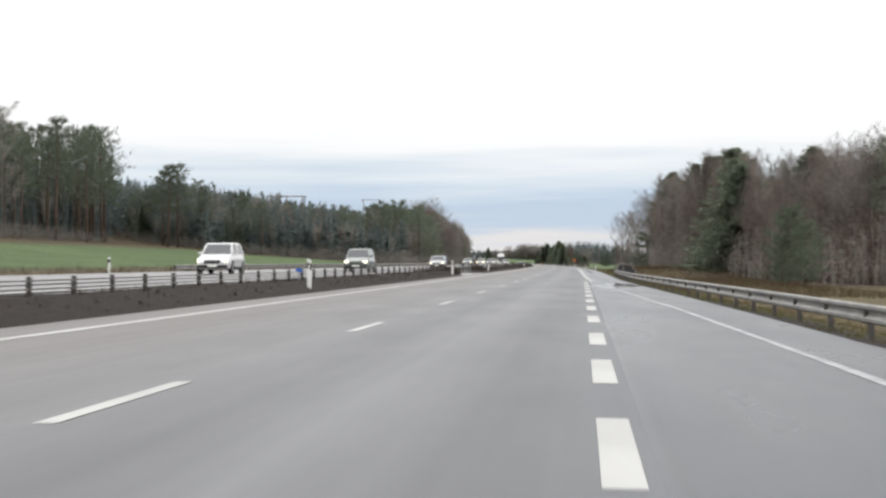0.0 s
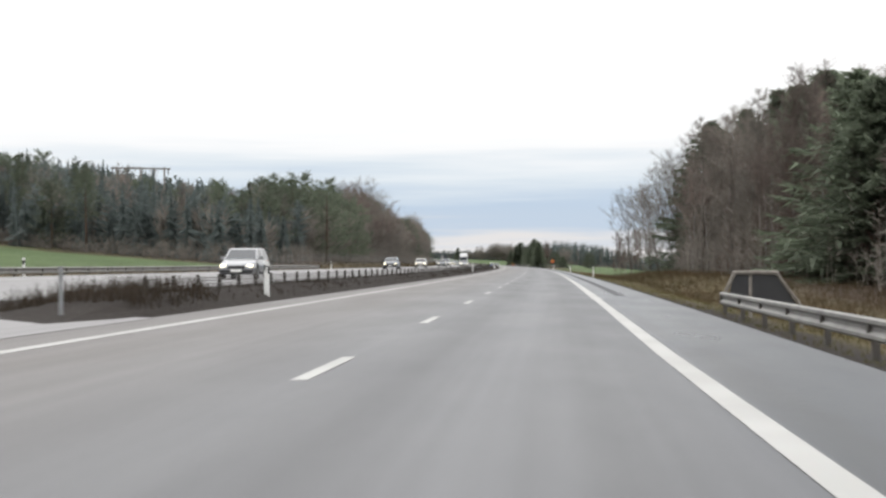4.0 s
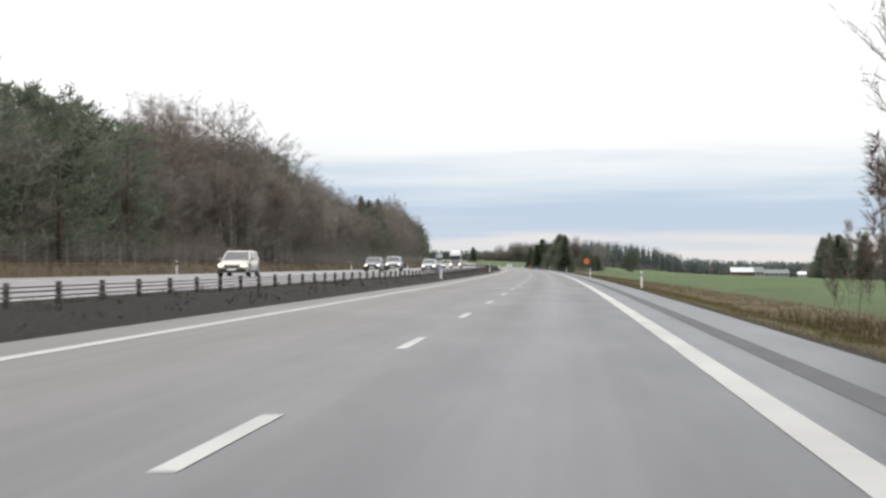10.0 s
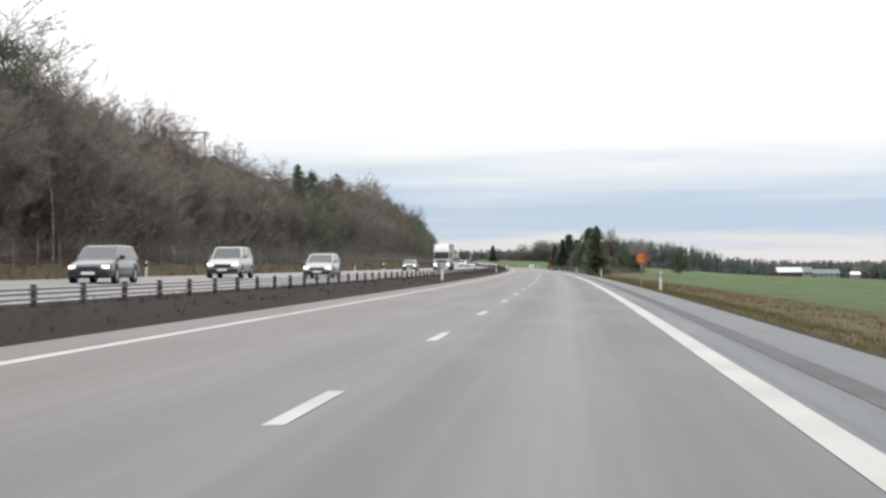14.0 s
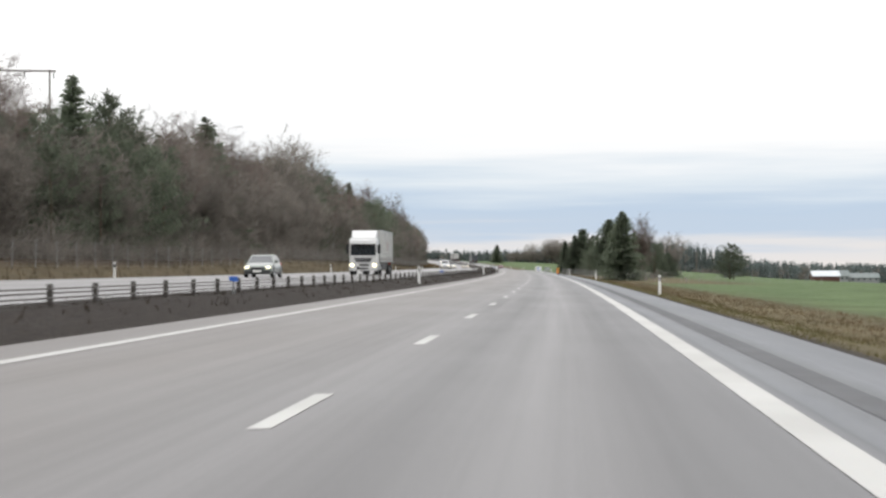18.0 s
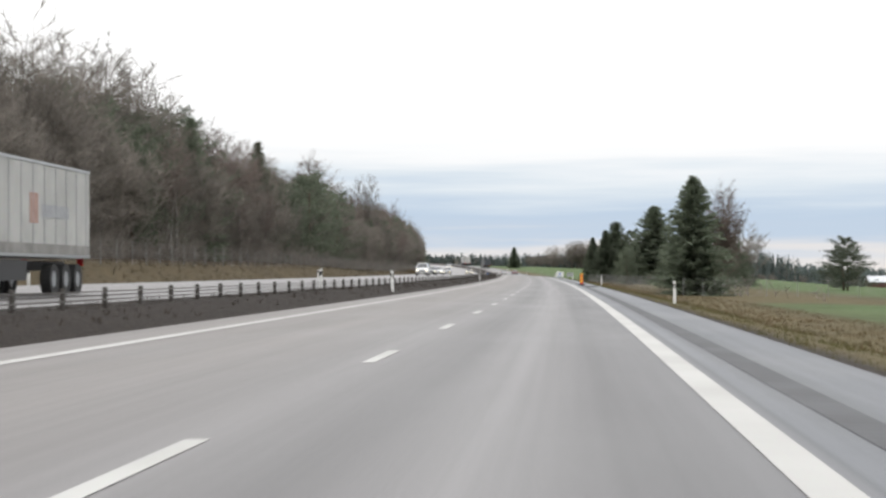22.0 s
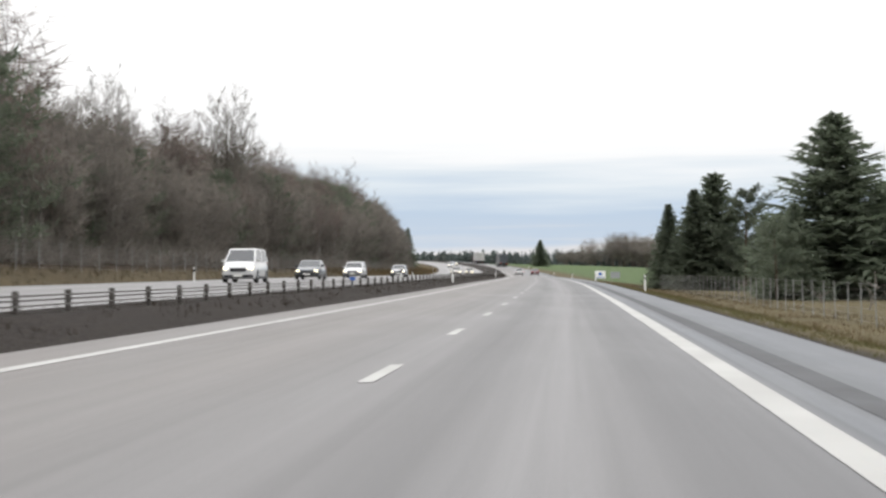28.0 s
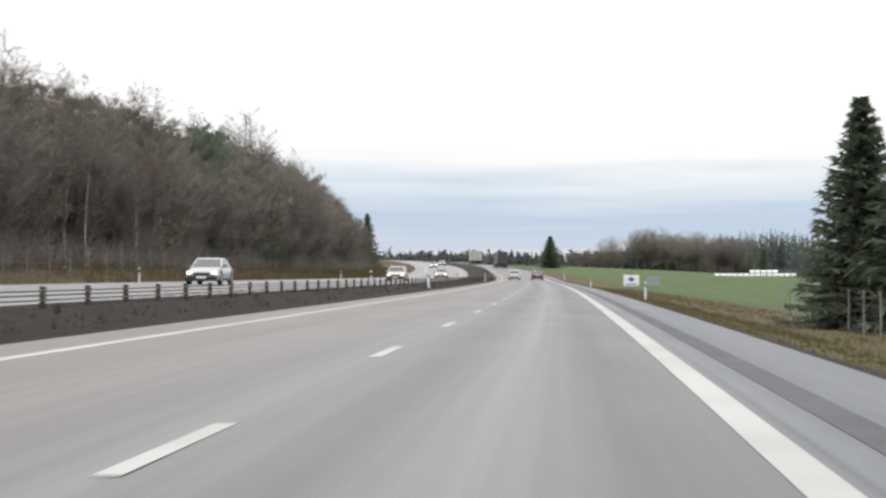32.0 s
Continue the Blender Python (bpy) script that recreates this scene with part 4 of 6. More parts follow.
while s_ < 1215:
    for row, (d0, d1) in enumerate(((-31.5, -29.8), (-34.5, -32), (-39, -35))):
        k = int(RNG.choice(6, p=forest_left(s_)))
        if row == 0 and k in (0, 2, 3, 4):
            k = 1
        hh = bulk(s_) * EDGE_TALL[k] * (U(.76, .96), U(.93, 1.10), U(1.0, 1.16))[row]
        kind = (BUSHY_FRONT, BUSHY, BUSHY_BACK)[row] if k == 1 else EDGE_KINDS[k]
        plant(kind, s_ + U(-1.8, 1.8), U(d0, d1), hh, G1, wide=(1.0, 1.1, 1.1)[row])
    s_ += 3.7
# single trees that stand out above that forest
for kind, s, d, h in ((YOUNGPINE, 352, -28, 10.8), (YOUNGPINE, 372, -29.5, 10.8), (YOUNGPINE, 395, -31, 9.6), (YOUNGPINE, 416, -36, 10.5), (YOUNGPINE, 360, -33, 11.5), (YOUNGPINE, 384, -28, 9.5), (YOUNGPINE, 405, -29, 9.2), (YOUNGPINE, 398, -35, 10.5),
                      (WISPY, 424, -31, 13.0), (WISPY, 432, -33, 14.5), (FAN, 440, -35, 14.6), (WISPY, 446, -33, 15.6), (WISPY, 451, -35, 14.4), (FAN, 466, -33, 16.6), (FAN, 474, -35, 14.4), (WISPY, 486, -34, 14.5), (FAN, 499, -33, 16.2), (WISPY, 508, -35, 14.2),
                      (WISPY, 534, -32, 12.6), (WISPY, 575, -34, 12.4), (WISPY, 612, -34, 13.0), (WISPY, 620, -36, 12.6), (FIR, 627, -33, 13.0), (YOUNGPINE, 634, -32, 11.6), (YOUNGPINE, 639, -33, 10.8), (WISPY, 657, -33, 13.2), (FIR, 677, -33, 13.8), (WISPY, 690, -34, 14.2), (WISPY, 697, -35, 13.6),
                      (FAN, 726, -33, 15.6), (FAN, 735, -34, 13.8), (FAN, 750, -34, 16.6), (WISPY, 756, -36, 16.4), (FAN, 762, -34, 16.2), (PINE, 767, -32, 12.8), (YOUNGPINE, 773, -32, 12.0), (FIR, 770, -31, 13.0), (WISPY, 784, -35, 13.8), (WISPY, 791, -36, 13.2), (WISPY, 798, -35, 13.6), (FIR, 814, -32, 13.9),
                      (WISPY, 866, -33, 16.0), (FIR, 873, -35, 13.2), (FIR, 881, -35, 13.8), (WISPY, 889, -34, 17.6), (WISPY, 876, -36, 12.6), (WISPY, 783, -31, 13.6), (WISPY, 796, -31, 13.4), (YOUNGPINE, 838, -29, 11.0), (YOUNGPINE, 846, -30, 11.5), (YOUNGPINE, 862, -30, 10.2), (YOUNGPINE, 872, -29, 10.5), (FAN, 893, -33, 12.4), (FAN, 912, -33, 14.6), (WISPY, 936, -34, 14.5), (WISPY, 944, -35, 13.8), (WISPY, 950, -36, 13.6),
                      (FAN, 957, -32, 18.4), (FIR, 978, -35, 12.4), (WISPY, 984, -33, 14.6), (WISPY, 998, -34, 13.0), (WISPY, 1006, -35, 13.4), (WISPY, 1014, -34, 13.8), (WISPY, 1024, -36, 13.0), (WISPY, 1036, -33, 15.4), (WISPY, 1048, -34, 12.6), (FAN, 1093, -31, 13.0), (FAN, 1104, -30, 14.0), (FAN, 1114, -31, 14.2), (FAN, 1122, -32, 13.6),
                      (FIR, 1207, -28.5, 10.3), (FIR, 1197, -30, 8.5)):
    plant(kind, s, d, h, G1, wide=.85 if kind is FAN and s > 880 else 1.15)
for i in range(46):
    s = U(436, 600) if i < 24 else U(640, 1100)
    plant(SLIM, s, U(-29.6, -27.6), bulk(s) * U(.85, 1.15), G1)
for i in range(60):
    s = U(430, 1120)
    plant([WISPY, FAN, WISPY][i % 3], s, U(-38, -32), bulk(s) * U(1.2, 1.45), G1, wide=1.0)

# wooded hill behind the field
G2 = "trees on the hill behind the field"
for i in range(70):
    s = U(230, 480)
    d = U(-128, -88) if s < 400 else U(-95, -55)
    k = RNG.choice([3, 4, 4, 3, 1])
    plant(PINE if s < 365 and i % 3 else KINDS[k], s, d, U(18, 23) if s < 365 else U(6, 9), G2)
G2B = "trees at the end of the field"
for i in range(62):
    d = -U(29, 95)
    s = 282 + (-d - 27) * 1.3 + (26 if d > -48 else 12) + abs(RNG.normal(0, 26))
    k = RNG.choice([3, 4, 5, 5, 1, 0])
    plant(KINDS[k], s, d, U(7.5, 10.5) * np.interp(-d, [29, 60, 95], [.85, 1.0, 1.0]), G2B, wide=1.1)
for s, d, h in ((350, -80.2, 16.5), (354, -79, 17), (362, -84, 15.5), (370, -76.5, 12.5)):
    plant(PINE, s, d, h, G2B, wide=1.1)

# wood on the near side of the road
G3 = "trees of the wood beside the verge"
for i in range(125):
    s = U(165, 330)
    d0 = np.interp(s, [165, 230, 270, 300, 330], [33, 26, 17, 16.5, 22])
    d = d0 + abs(RNG.normal(0, 1)) * 9 + U(0, 2)
    k = RNG.choice([1, 1, 1, 2, 6, 0, 0])
    plant(NEAR_ALDER if k == 1 else KINDS[k], s, d, U(12, 15.8) * (1 if k != 6 else .65), G3)
for kind, s, d, h in ((BIGSPRUCE, 276, 25.5, 17.0), (BIGSPRUCE, 244, 25.7, 16.0), (BIGSPRUCE, 236, 25.6, 14.7), (BIGSPRUCE, 305, 20.8, 17.4), (BIGSPRUCE, 287, 25.7, 18.8), (BIGSPRUCE, 277, 29, 19.6), (BIGSPRUCE, 311, 25.4, 19.6), (BIGSPRUCE, 281, 26.5, 18.6), (BIGSPRUCE, 270, 27.5, 18.8), (BIGSPRUCE, 240, 36, 17.5), (PINE, 180, 37.5, 17.5), (PINE, 184, 39.5, 18), (PINE, 174, 36, 15.5), (DENSEPINE, 152, 21.5, 6.6), (DENSEPINE, 156, 23.5, 5.6), (DENSEPINE, 148, 20.5, 4.2), (SPRUCE, 200, 33, 7)):
    plant(kind, s, d, h, G3, wide=1.0)
for kind, k, s, d, h, w, lean in ((NEAR_TREE, 0, 331, 13.3, 9.8, .95, -2), (NEAR_TREE, 1, 321, 15.2, 9.6, .9, -9), (NEAR_TREE, 2, 316, 15.8, 10.0, .9, -9), (NEAR_TREE, 1, 326, 16.4, 9.2, .95, -7), (NEAR_TREE, 0, 311, 17.0, 11.4, .9, -5), (NEAR_TREE, 2, 306, 17.4, 12.4, .95, -3), (NEAR_TREE, 0, 313, 19.0, 11.4, 1.0, 0), (NEAR_TREE, 1, 318, 18.4, 10.4, 1.0, -2),
                                  (SAPLING, 0, 338, 12.4, 6.0, 1.2, -4), (SAPLING, 1, 341, 13.2, 5.4, 1.2, -6), (SAPLING, 2, 336, 14.0, 6.2, 1.2, 3), (SAPLING, 1, 347, 12.6, 3.6, .8, 0), (SAPLING, 1, 347.4, 12.2, 3.0, .8, -7), (SAPLING, 0, 346.7, 12.9, 3.2, .8, 6), (SAPLING, 1, 347.2, 13.2, 2.6, .8, 10), (SAPLING, 2, 346.8, 12.3, 2.4, .8, -12), (SAPLING, 1, 345, 14.4, 6.4, .7, 2), (SAPLING, 1, 345.4, 14.1, 5.6, .7, -5), (SAPLING, 1, 344.6, 14.8, 5.9, .7, 5), (SAPLING, 1, 333, 15.4, 6.0, 1.1, 4)):
    plant(kind, s, d, h, "trees at the end of the wood", k=k, wide=w, lean=lean)

for i in range(13):
    s = U(200, 292)
    plant(BIRCH, s, np.interp(s, [165, 230, 270, 300, 330], [31, 24.5, 16.5, 16.5, 22]) + U(-1.5, 1.5), U(10, 13.5), G3, wide=.6)
for i in range(16):
    plant(NEAR_ALDER, U(284, 314), U(17.5, 25), U(11, 13.5), "trees of the wood beside the verge")

for i in range(34):
    s = U(178, 300)
    plant([FAN, WISPY, FAN][i % 3], s, np.interp(s, [165, 230, 270, 300, 330], [36, 31, 26, 26, 30]) + U(0, 14), U(14.0, 17.0), G3, wide=.9)
for i in range(16):
    s = U(190, 285)
    plant(SLIM, s, np.interp(s, [165, 230, 270, 300, 330], [31, 24.5, 16.8, 16.5, 22]) + U(-.8, 1.5), U(10, 13), G3)

# trees by the farm land on the right
G4 = "trees by the fenced plot"
for kind, k, s, d, h, w in ((BIGSPRUCE, 0, 771, 14.6, 10.7, .92), (ROUND_BIRCH, 0, 782, 18.4, 10.4, .62), (DENSEPINE, 0, 850, 22, 7.0, 1.3), (DENSEPINE, 1, 846, 26, 6.4, 1.3), (BIGSPRUCE, 2, 858, 24, 6.0, 1.1),
                            (BIGSPRUCE, 0, 907, 21.4, 13.2, 1.25), (BIGSPRUCE, 1, 902, 17.8, 6.6, 1.2), (DENSEPINE, 1, 899, 16.2, 5.2, 1.2), (BIGSPRUCE, 2, 909, 25.0, 8.5, 1.1),
                            (BIGSPRUCE, 2, 962, 18.4, 12.2, .95), (BIGSPRUCE, 1, 963, 13.8, 9.0, .9), (BIGSPRUCE, 1, 960, 16.2, 10.4, 1.0), (DENSEPINE, 0, 958, 21.0, 9.6, 1.15), (DENSEPINE, 0, 955, 23.4, 7.0, 1.2),
                            (BIGSPRUCE, 2, 930, 21.5, 6.4, 1.2), (BIGSPRUCE, 0, 920, 25, 6.0, 1.2), (BIGSPRUCE, 0, 946, 25, 6.5, 1.1), (OAK, 1, 893, 34, 9.8, 1.1), (BIGSPRUCE, 1, 884, 30.5, 6.2, 1.3), (BIGSPRUCE, 2, 890, 33.0, 5.4, 1.3), (DENSEPINE, 0, 842, 40.8, 6.4, 1.3), (DENSEPINE, 0, 838, 39.6, 5.0, 1.9), (BIGSPRUCE, 2, 868, 27, 5.0, 1.3)):
    plant(kind, s, d, h, G4, k=k, wide=w)
G5 = "trees standing out in the fields"
for i in range(44):
    plant([SPRUCE, YOUNGPINE, BIGSPRUCE, PINE][i % 4], U(880, 940), U(114, 172), U(13, 16.5), G5, wide=1.0)
for i in range(26):
    plant(OAK if i < 22 else SPRUCE, U(1470, 1530), 66 + i * 1.9 + U(-4, 4), U(11, 15), G5, wide=1.2)
t_ = plant(BIGSPRUCE, 1416, 0, 10.0, G5, k=1, wide=1.2)
t_.matrix_basis = pose(-74.4, 1416, float(ground(1416, -74.4 - float(XR(1416)))) - .1)


def clump_wood(name, spots, label, n=40, bare=.25, kind="woodland"):
    """Far woodland, joined, too far to pick apart: conifers as cones of drooping shoots, bare trees as sprays of twigs."""
    green, brown = Build(), Build()
    g0, g1, gw, b0, b1, bw = [], [], [], [], [], []
    for x, y, z, h, w in spots:
        q = RNG.uniform(0, 6.283, n)
        t = .06 + .94 * (np.arange(n) + RNG.random(n)) / n
        cs, sn = np.cos(q), np.sin(q)
        if RNG.random() < bare:
            t = .15 + .5 * t
            r = w * .9 * np.sin(np.pi * np.clip(t * 1.2, .1, .95)) * RNG.uniform(.5, 1.15, n)
            up = h * RNG.uniform(.12, .34, n)
            b0 += np.stack([x + cs * r * .2, y + sn * r * .2, z + h * t], 1).tolist()
            b1 += np.stack([x + cs * r, y + sn * r, z + h * t + up], 1).tolist()
            bw += (.10 + .10 * w * RNG.random(n)).tolist()
            b0.append((x, y, z - .5))
            b1.append((x, y, z + h * .9))
            bw.append(.3)
        else:
            tall = RNG.random() < .6
            prof = (1 - t) ** .8 + .04 if tall else np.sin(np.pi * np.clip(.1 + t * .86, 0, 1)) ** .7
            r = w * prof * RNG.uniform(.55, 1.15, n)
            g0 += np.stack([x + cs * r * .1, y + sn * r * .1, z + h * t], 1).tolist()
            g1 += np.stack([x + cs * r, y + sn * r, z + h * t - (.35 if tall else -.25) * r], 1).tolist()
            gw += (w * (.24 + .30 * prof) * (30 / max(30, n)) ** .6).tolist()
            for a in (0, .7):
                g0.append((x + a * .4, y + a, z - .5))
                g1.append((x, y, z + h * (1.0 if tall else .8)))
                gw.append(w * .9)
    out = []
    for b, p, e, wd, mat, lab in ((green, g0, g1, gw, M_HAZEWOOD, label), (brown, b0, b1, bw, M_TWIG, "bare brown trees in the " + label)):
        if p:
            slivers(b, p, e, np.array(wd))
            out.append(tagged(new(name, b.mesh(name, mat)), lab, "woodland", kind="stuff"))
    return out


def wood_spots(n, s0, s1, d0, d1, h0, h1, w0, w1, sink=0.0):
    out = []
    for i in range(n):
        s, d = U(s0, s1), U(d0, d1)
        out.append((float(XR(s)) + d, s, float(ground(s, d)) - sink, U(h0, h1), U(w0, w1)))
    return out


clump_wood("woodland", wood_spots(2300, 345, 1200, -74, -42, 6.0, 9.5, 2.0, 3.0), "dense mixed forest behind the roadside trees", 34, .55)
clump_wood("woodland", wood_spots(900, 420, 1205, -46, -33, 5.5, 8.5, 1.8, 2.8), "dense young conifers and brown scrub filling the forest edge", 70, .5)
clump_wood("woodland", wood_spots(900, 150, 390, -165, -98, 14, 19, 1.8, 3.0) + wood_spots(650, 390, 560, -150, -75, 6, 10, 1.8, 3.0), "dark conifer forest on the hill behind the field", 52, .25)
spots = []
for i in range(360):
    d = -U(30, 100)
    s = 282 + (-d - 27) * 1.3 + 14 + abs(RNG.normal(0, 34))
    spots.append((float(XR(s)) + d, s, float(ground(s, d)), U(6.5, 10) * np.interp(-d, [30, 60, 100], [.8, 1.0, 1.15]), U(1.6, 2.6)))
clump_wood("woodland", spots, "mixed forest beyond the end of the field", 150, .3)
clump_wood("woodland", wood_spots(800, 170, 335, 34, 75, 9, 13, 1.6, 2.6), "dense dark wood behind the roadside trees", 44, .6)
spots = []
for i in range(7500):
    a = RNG.uniform(-.62, .55)
    r = RNG.uniform(1500, 2300) + 500 * abs(a)
    x, y = r * math.sin(a) - 60, 300 + r * math.cos(a)
    if -60 < x - XR(y) < 40 and y < 1750:
        continue
    d = x - float(XR(y))
    low = RNG.random() < .45
    spots.append((x, y, float(ground(y, d)) - 1, U(8, 11) if low else U(10, 14), U(8, 13) if low else U(4, 7)))
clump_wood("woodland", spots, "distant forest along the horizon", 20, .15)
spots = []
for i in range(640):
    x, y = U(-45, 75), U(1640, 1780)
    z = float(ground(y, x - float(XR(y))))
    spots.append((x, y, z, np.interp(x, [-45, 0, 30, 75], [18, 21, 19, 10]) + U(-3, 1.5) - z, U(2.2, 3.6)))
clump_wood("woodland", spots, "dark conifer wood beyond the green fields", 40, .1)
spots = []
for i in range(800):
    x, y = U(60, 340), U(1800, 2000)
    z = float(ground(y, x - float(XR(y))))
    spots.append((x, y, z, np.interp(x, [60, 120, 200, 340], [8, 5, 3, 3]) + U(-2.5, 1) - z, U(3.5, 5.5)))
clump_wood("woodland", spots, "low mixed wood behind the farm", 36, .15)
clump_wood("woodland", wood_spots(420, 1510, 1580, 62, 178, 6.0, 8.5, 2.4, 3.8), "brown broadleaf wood behind the green field", 64, .8)
spots = []
for i in range(900):
    y = U(1730, 1900)
    d = U(28, 190) if i % 2 else -U(34, 330)
    z = float(ground(y, d))
    spots.append((float(XR(y)) + d, y, z, max(6, (17 if d < 0 else 13.5) - z + U(-2.2, 1.2)), U(3, 5)))
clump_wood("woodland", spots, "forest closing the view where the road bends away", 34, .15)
for x, y, h in ((182, 1730, 11), (189, 1735, 11.5), (113, 1700, 8), (78, 1660, 9)):
    plant(OAK, y, x - float(XR(y)), h, G5, wide=1.2)


def thicket(name, n, sfun, label, mat, hmin=2.0, hmax=8.5):
    """Undergrowth of thin stems and twigs."""
    b = Build()
    B0, B1, W = [], [], []
    for i in range(n):
        s, d = sfun()
        x, y, z = float(XR(s)) + d, s, float(ground(s, d)) - .1
        h = U(hmin, hmax)
        lx, ly = U(-.6, .6), U(-.6, .6)
        B0.append((x, y, z))
        B1.append((x + lx, y + ly, z + h))
        W.append(U(.04, .10))
        for k in range(11):
            t = U(.15, .98)
            p = (x + lx * t, y + ly * t, z + h * t)
            L = U(.5, 1.5)
            B0.append(p)
            B1.append((p[0] + U(-1, 1) * L, p[1] + U(-1, 1) * L, p[2] + U(-.1, 1.0) * L))
            W.append(U(.045, .095))
    slivers(b, B0, B1, np.array(W))
    return tagged(new(name, b.mesh(name, mat)), label, "undergrowth", kind="stuff")


def brush(name, n, spot, label, mat, h0, h1, r0, r1, twigs=130, width=.085):
    """Rounded clumps of leafless brushwood: twigs spread through a dome, all turned up and outwards."""
    b = Build()
    P0, P1, W = [], [], []
    for i in range(n):
        s, d = spot()
        base = np.array([float(XR(s)) + d, s, float(ground(s, d)) - .1])
        h, w = U(h0, h1), U(r0, r1)
        v = RNG.normal(size=(twigs, 3))
        v /= np.linalg.norm(v, axis=1, keepdims=True)
        v[:, 2] = np.abs(v[:, 2])
        q = v * RNG.random((twigs, 1)) ** .45 * np.array([w, w, h * .9])
        e = np.stack([v[:, 0] * .7, v[:, 1] * .7, .35 + .5 * v[:, 2]], 1) + RNG.normal(size=(twigs, 3)) * .45
        e /= np.linalg.norm(e, axis=1, keepdims=True)
        P0.append(base + q)
        P1.append(base + q + e * RNG.uniform(.6, 1.6, (twigs, 1)))
        W.append(width * RNG.uniform(.6, 1.5, twigs))
    slivers(b, np.concatenate(P0), np.concatenate(P1), np.concatenate(W))
    return tagged(new(name, b.mesh(name, mat)), label, "undergrowth", kind="stuff")


brush("undergrowth", 520, lambda: (U(330, 1212), -28.6 - abs(RNG.normal(0, 1.3))), "tangled brown leafless brushwood along the forest edge", M_TWIG, 1.0, 3.2, 1.2, 2.2, 170, .045)
brush("undergrowth", 620, lambda: (U(425, 1208), -31.5 - abs(RNG.normal(0, 3.0))), "dense grey-brown young growth between the forest trees", M_TWIG, 4.0, 8.0, 2.0, 3.2, 300, .058)


def right_edge_spot():
    s = U(160, 335)
    return s, np.interp(s, [160, 230, 270, 300, 335], [28, 22, 15, 16, 24]) + abs(RNG.normal(0, 8))


thicket("undergrowth", 2200, lambda: (lambda s: (s, np.interp(s, [160, 230, 270, 300, 335], [33, 27, 19, 19, 26]) + abs(RNG.normal(0, 9))))(U(165, 335)), "grey-brown young growth between the trees of the wood", M_TWIG, 6, 12)
thicket("undergrowth", 1300, right_edge_spot, "dense brown thicket of young stems", M_TWIG, 2, 7)
brush("undergrowth", 200, lambda: (lambda s: (s, np.interp(s, [160, 230, 270, 300, 335], [32, 26, 19, 18, 26]) + abs(RNG.normal(0, 4))))(U(168, 275)), "reddish-brown young growth in front of the wood", M_TWIGRED, 5.5, 10.0, 2.0, 3.4, 330, .036)
brush("undergrowth", 170, lambda: (lambda s: (s, np.interp(s, [160, 230, 270, 300, 335], [32, 26, 19, 18, 26]) + abs(RNG.normal(0, 5))))(U(252, 322)), "dark leafless bushes along the wood", M_TWIG, 4.5, 11.0, 1.6, 2.8, 330, .034)
thicket("undergrowth", 1300, lambda: (lambda d: (282 + (-d - 27) * 1.3 + 4 + abs(RNG.normal(0, 22)), d))(-U(26.5, 100)), "brown scrub on the cleared slope behind the field", M_TWIG, .6, 2.6)
thicket("undergrowth", 900, lambda: (U(170, 330), -U(84, 102)), "brown scrub along the far side of the field", M_TWIG, .6, 3.0)
thicket("undergrowth", 420, lambda: (U(286, 330), U(16.5, 27)), "dark leafless bushes at the end of the wood", M_TWIG, 1.0, 3.5)
thicket("undergrowth", 60, lambda: (U(744, 968), U(16, 24)), "low leafless scrub under the spruces", M_TWIG, .5, 1.6)


def grass(name, n, spot, label, mat, h0, h1, blades=5):
    b = Build()
    B0, B1 = [], []
    for i in range(n):
        s, d = spot()
        x, y, z = float(XR(s)) + d, s, float(ground(s, d)) - .03
        h = U(h0, h1)
        for k in range(blades):
            q, L = U(0, 6.28), U(.1, .5) * h
            B0.append((x + U(-.15, .15), y + U(-.15, .15), z))
            B1.append((B0[-1][0] + math.cos(q) * L, B0[-1][1] + math.sin(q) * L, z + h * U(.6, 1)))
    slivers(b, B0, B1, .024)
    return tagged(new(name, b.mesh(name, mat)), label, "grass", kind="stuff")


def verge_right(lo, hi):
    def f():
        s = U(-20, 1150)
        return s, float(edge(s)) + U(lo, hi)
    return f


grass("grass", 24000, verge_right(2.6, 9.5), "dry brown grass on the roadside verge", M_DRYGRASS, .08, .22)
grass("grass", 12000, verge_right(1.9, 4.4), "short green and yellow grass beside the shoulder", M_TURF, .06, .18)
grass("grass", 15000, verge_right(.35, 2.3), "low olive turf at the edge of the asphalt", M_TURF, .05, .15)
grass("grass", 9000, lambda: (U(100, 345), U(9, 24)), "tall tan grass on the bank below the wood", M_DRYGRASS, .25, .7)
grass("grass", 5000, lambda: (U(-20, 1250), -U(21.6, 27)), "brown withered grass below the forest, coloured dark for its shade", M_SHADEGRASS, .25, .7)
grass("grass", 2600, lambda: (U(985, 1250), -U(21.6, 28)), "tall pale reeds and grass at the forest end", M_DRYGRASS, .6, 1.3)


def median_spot():
    s = U(-30, 1150)
    return (s, -U(4.95, 7.6)) if not 116 < s < 143 else (s + 40, -U(5, 7))


grass("weeds", 12000, median_spot, "dark withered weeds on the earth median", M_WEED, .06, .24, 5)
grass("weeds", 700, lambda: ((U(113, 119) if RNG.random() < .6 else U(142, 150)), -U(5.0, 7.8)), "dark bushy weeds at the ends of the median strip", M_WEED, .25, .6, 7)

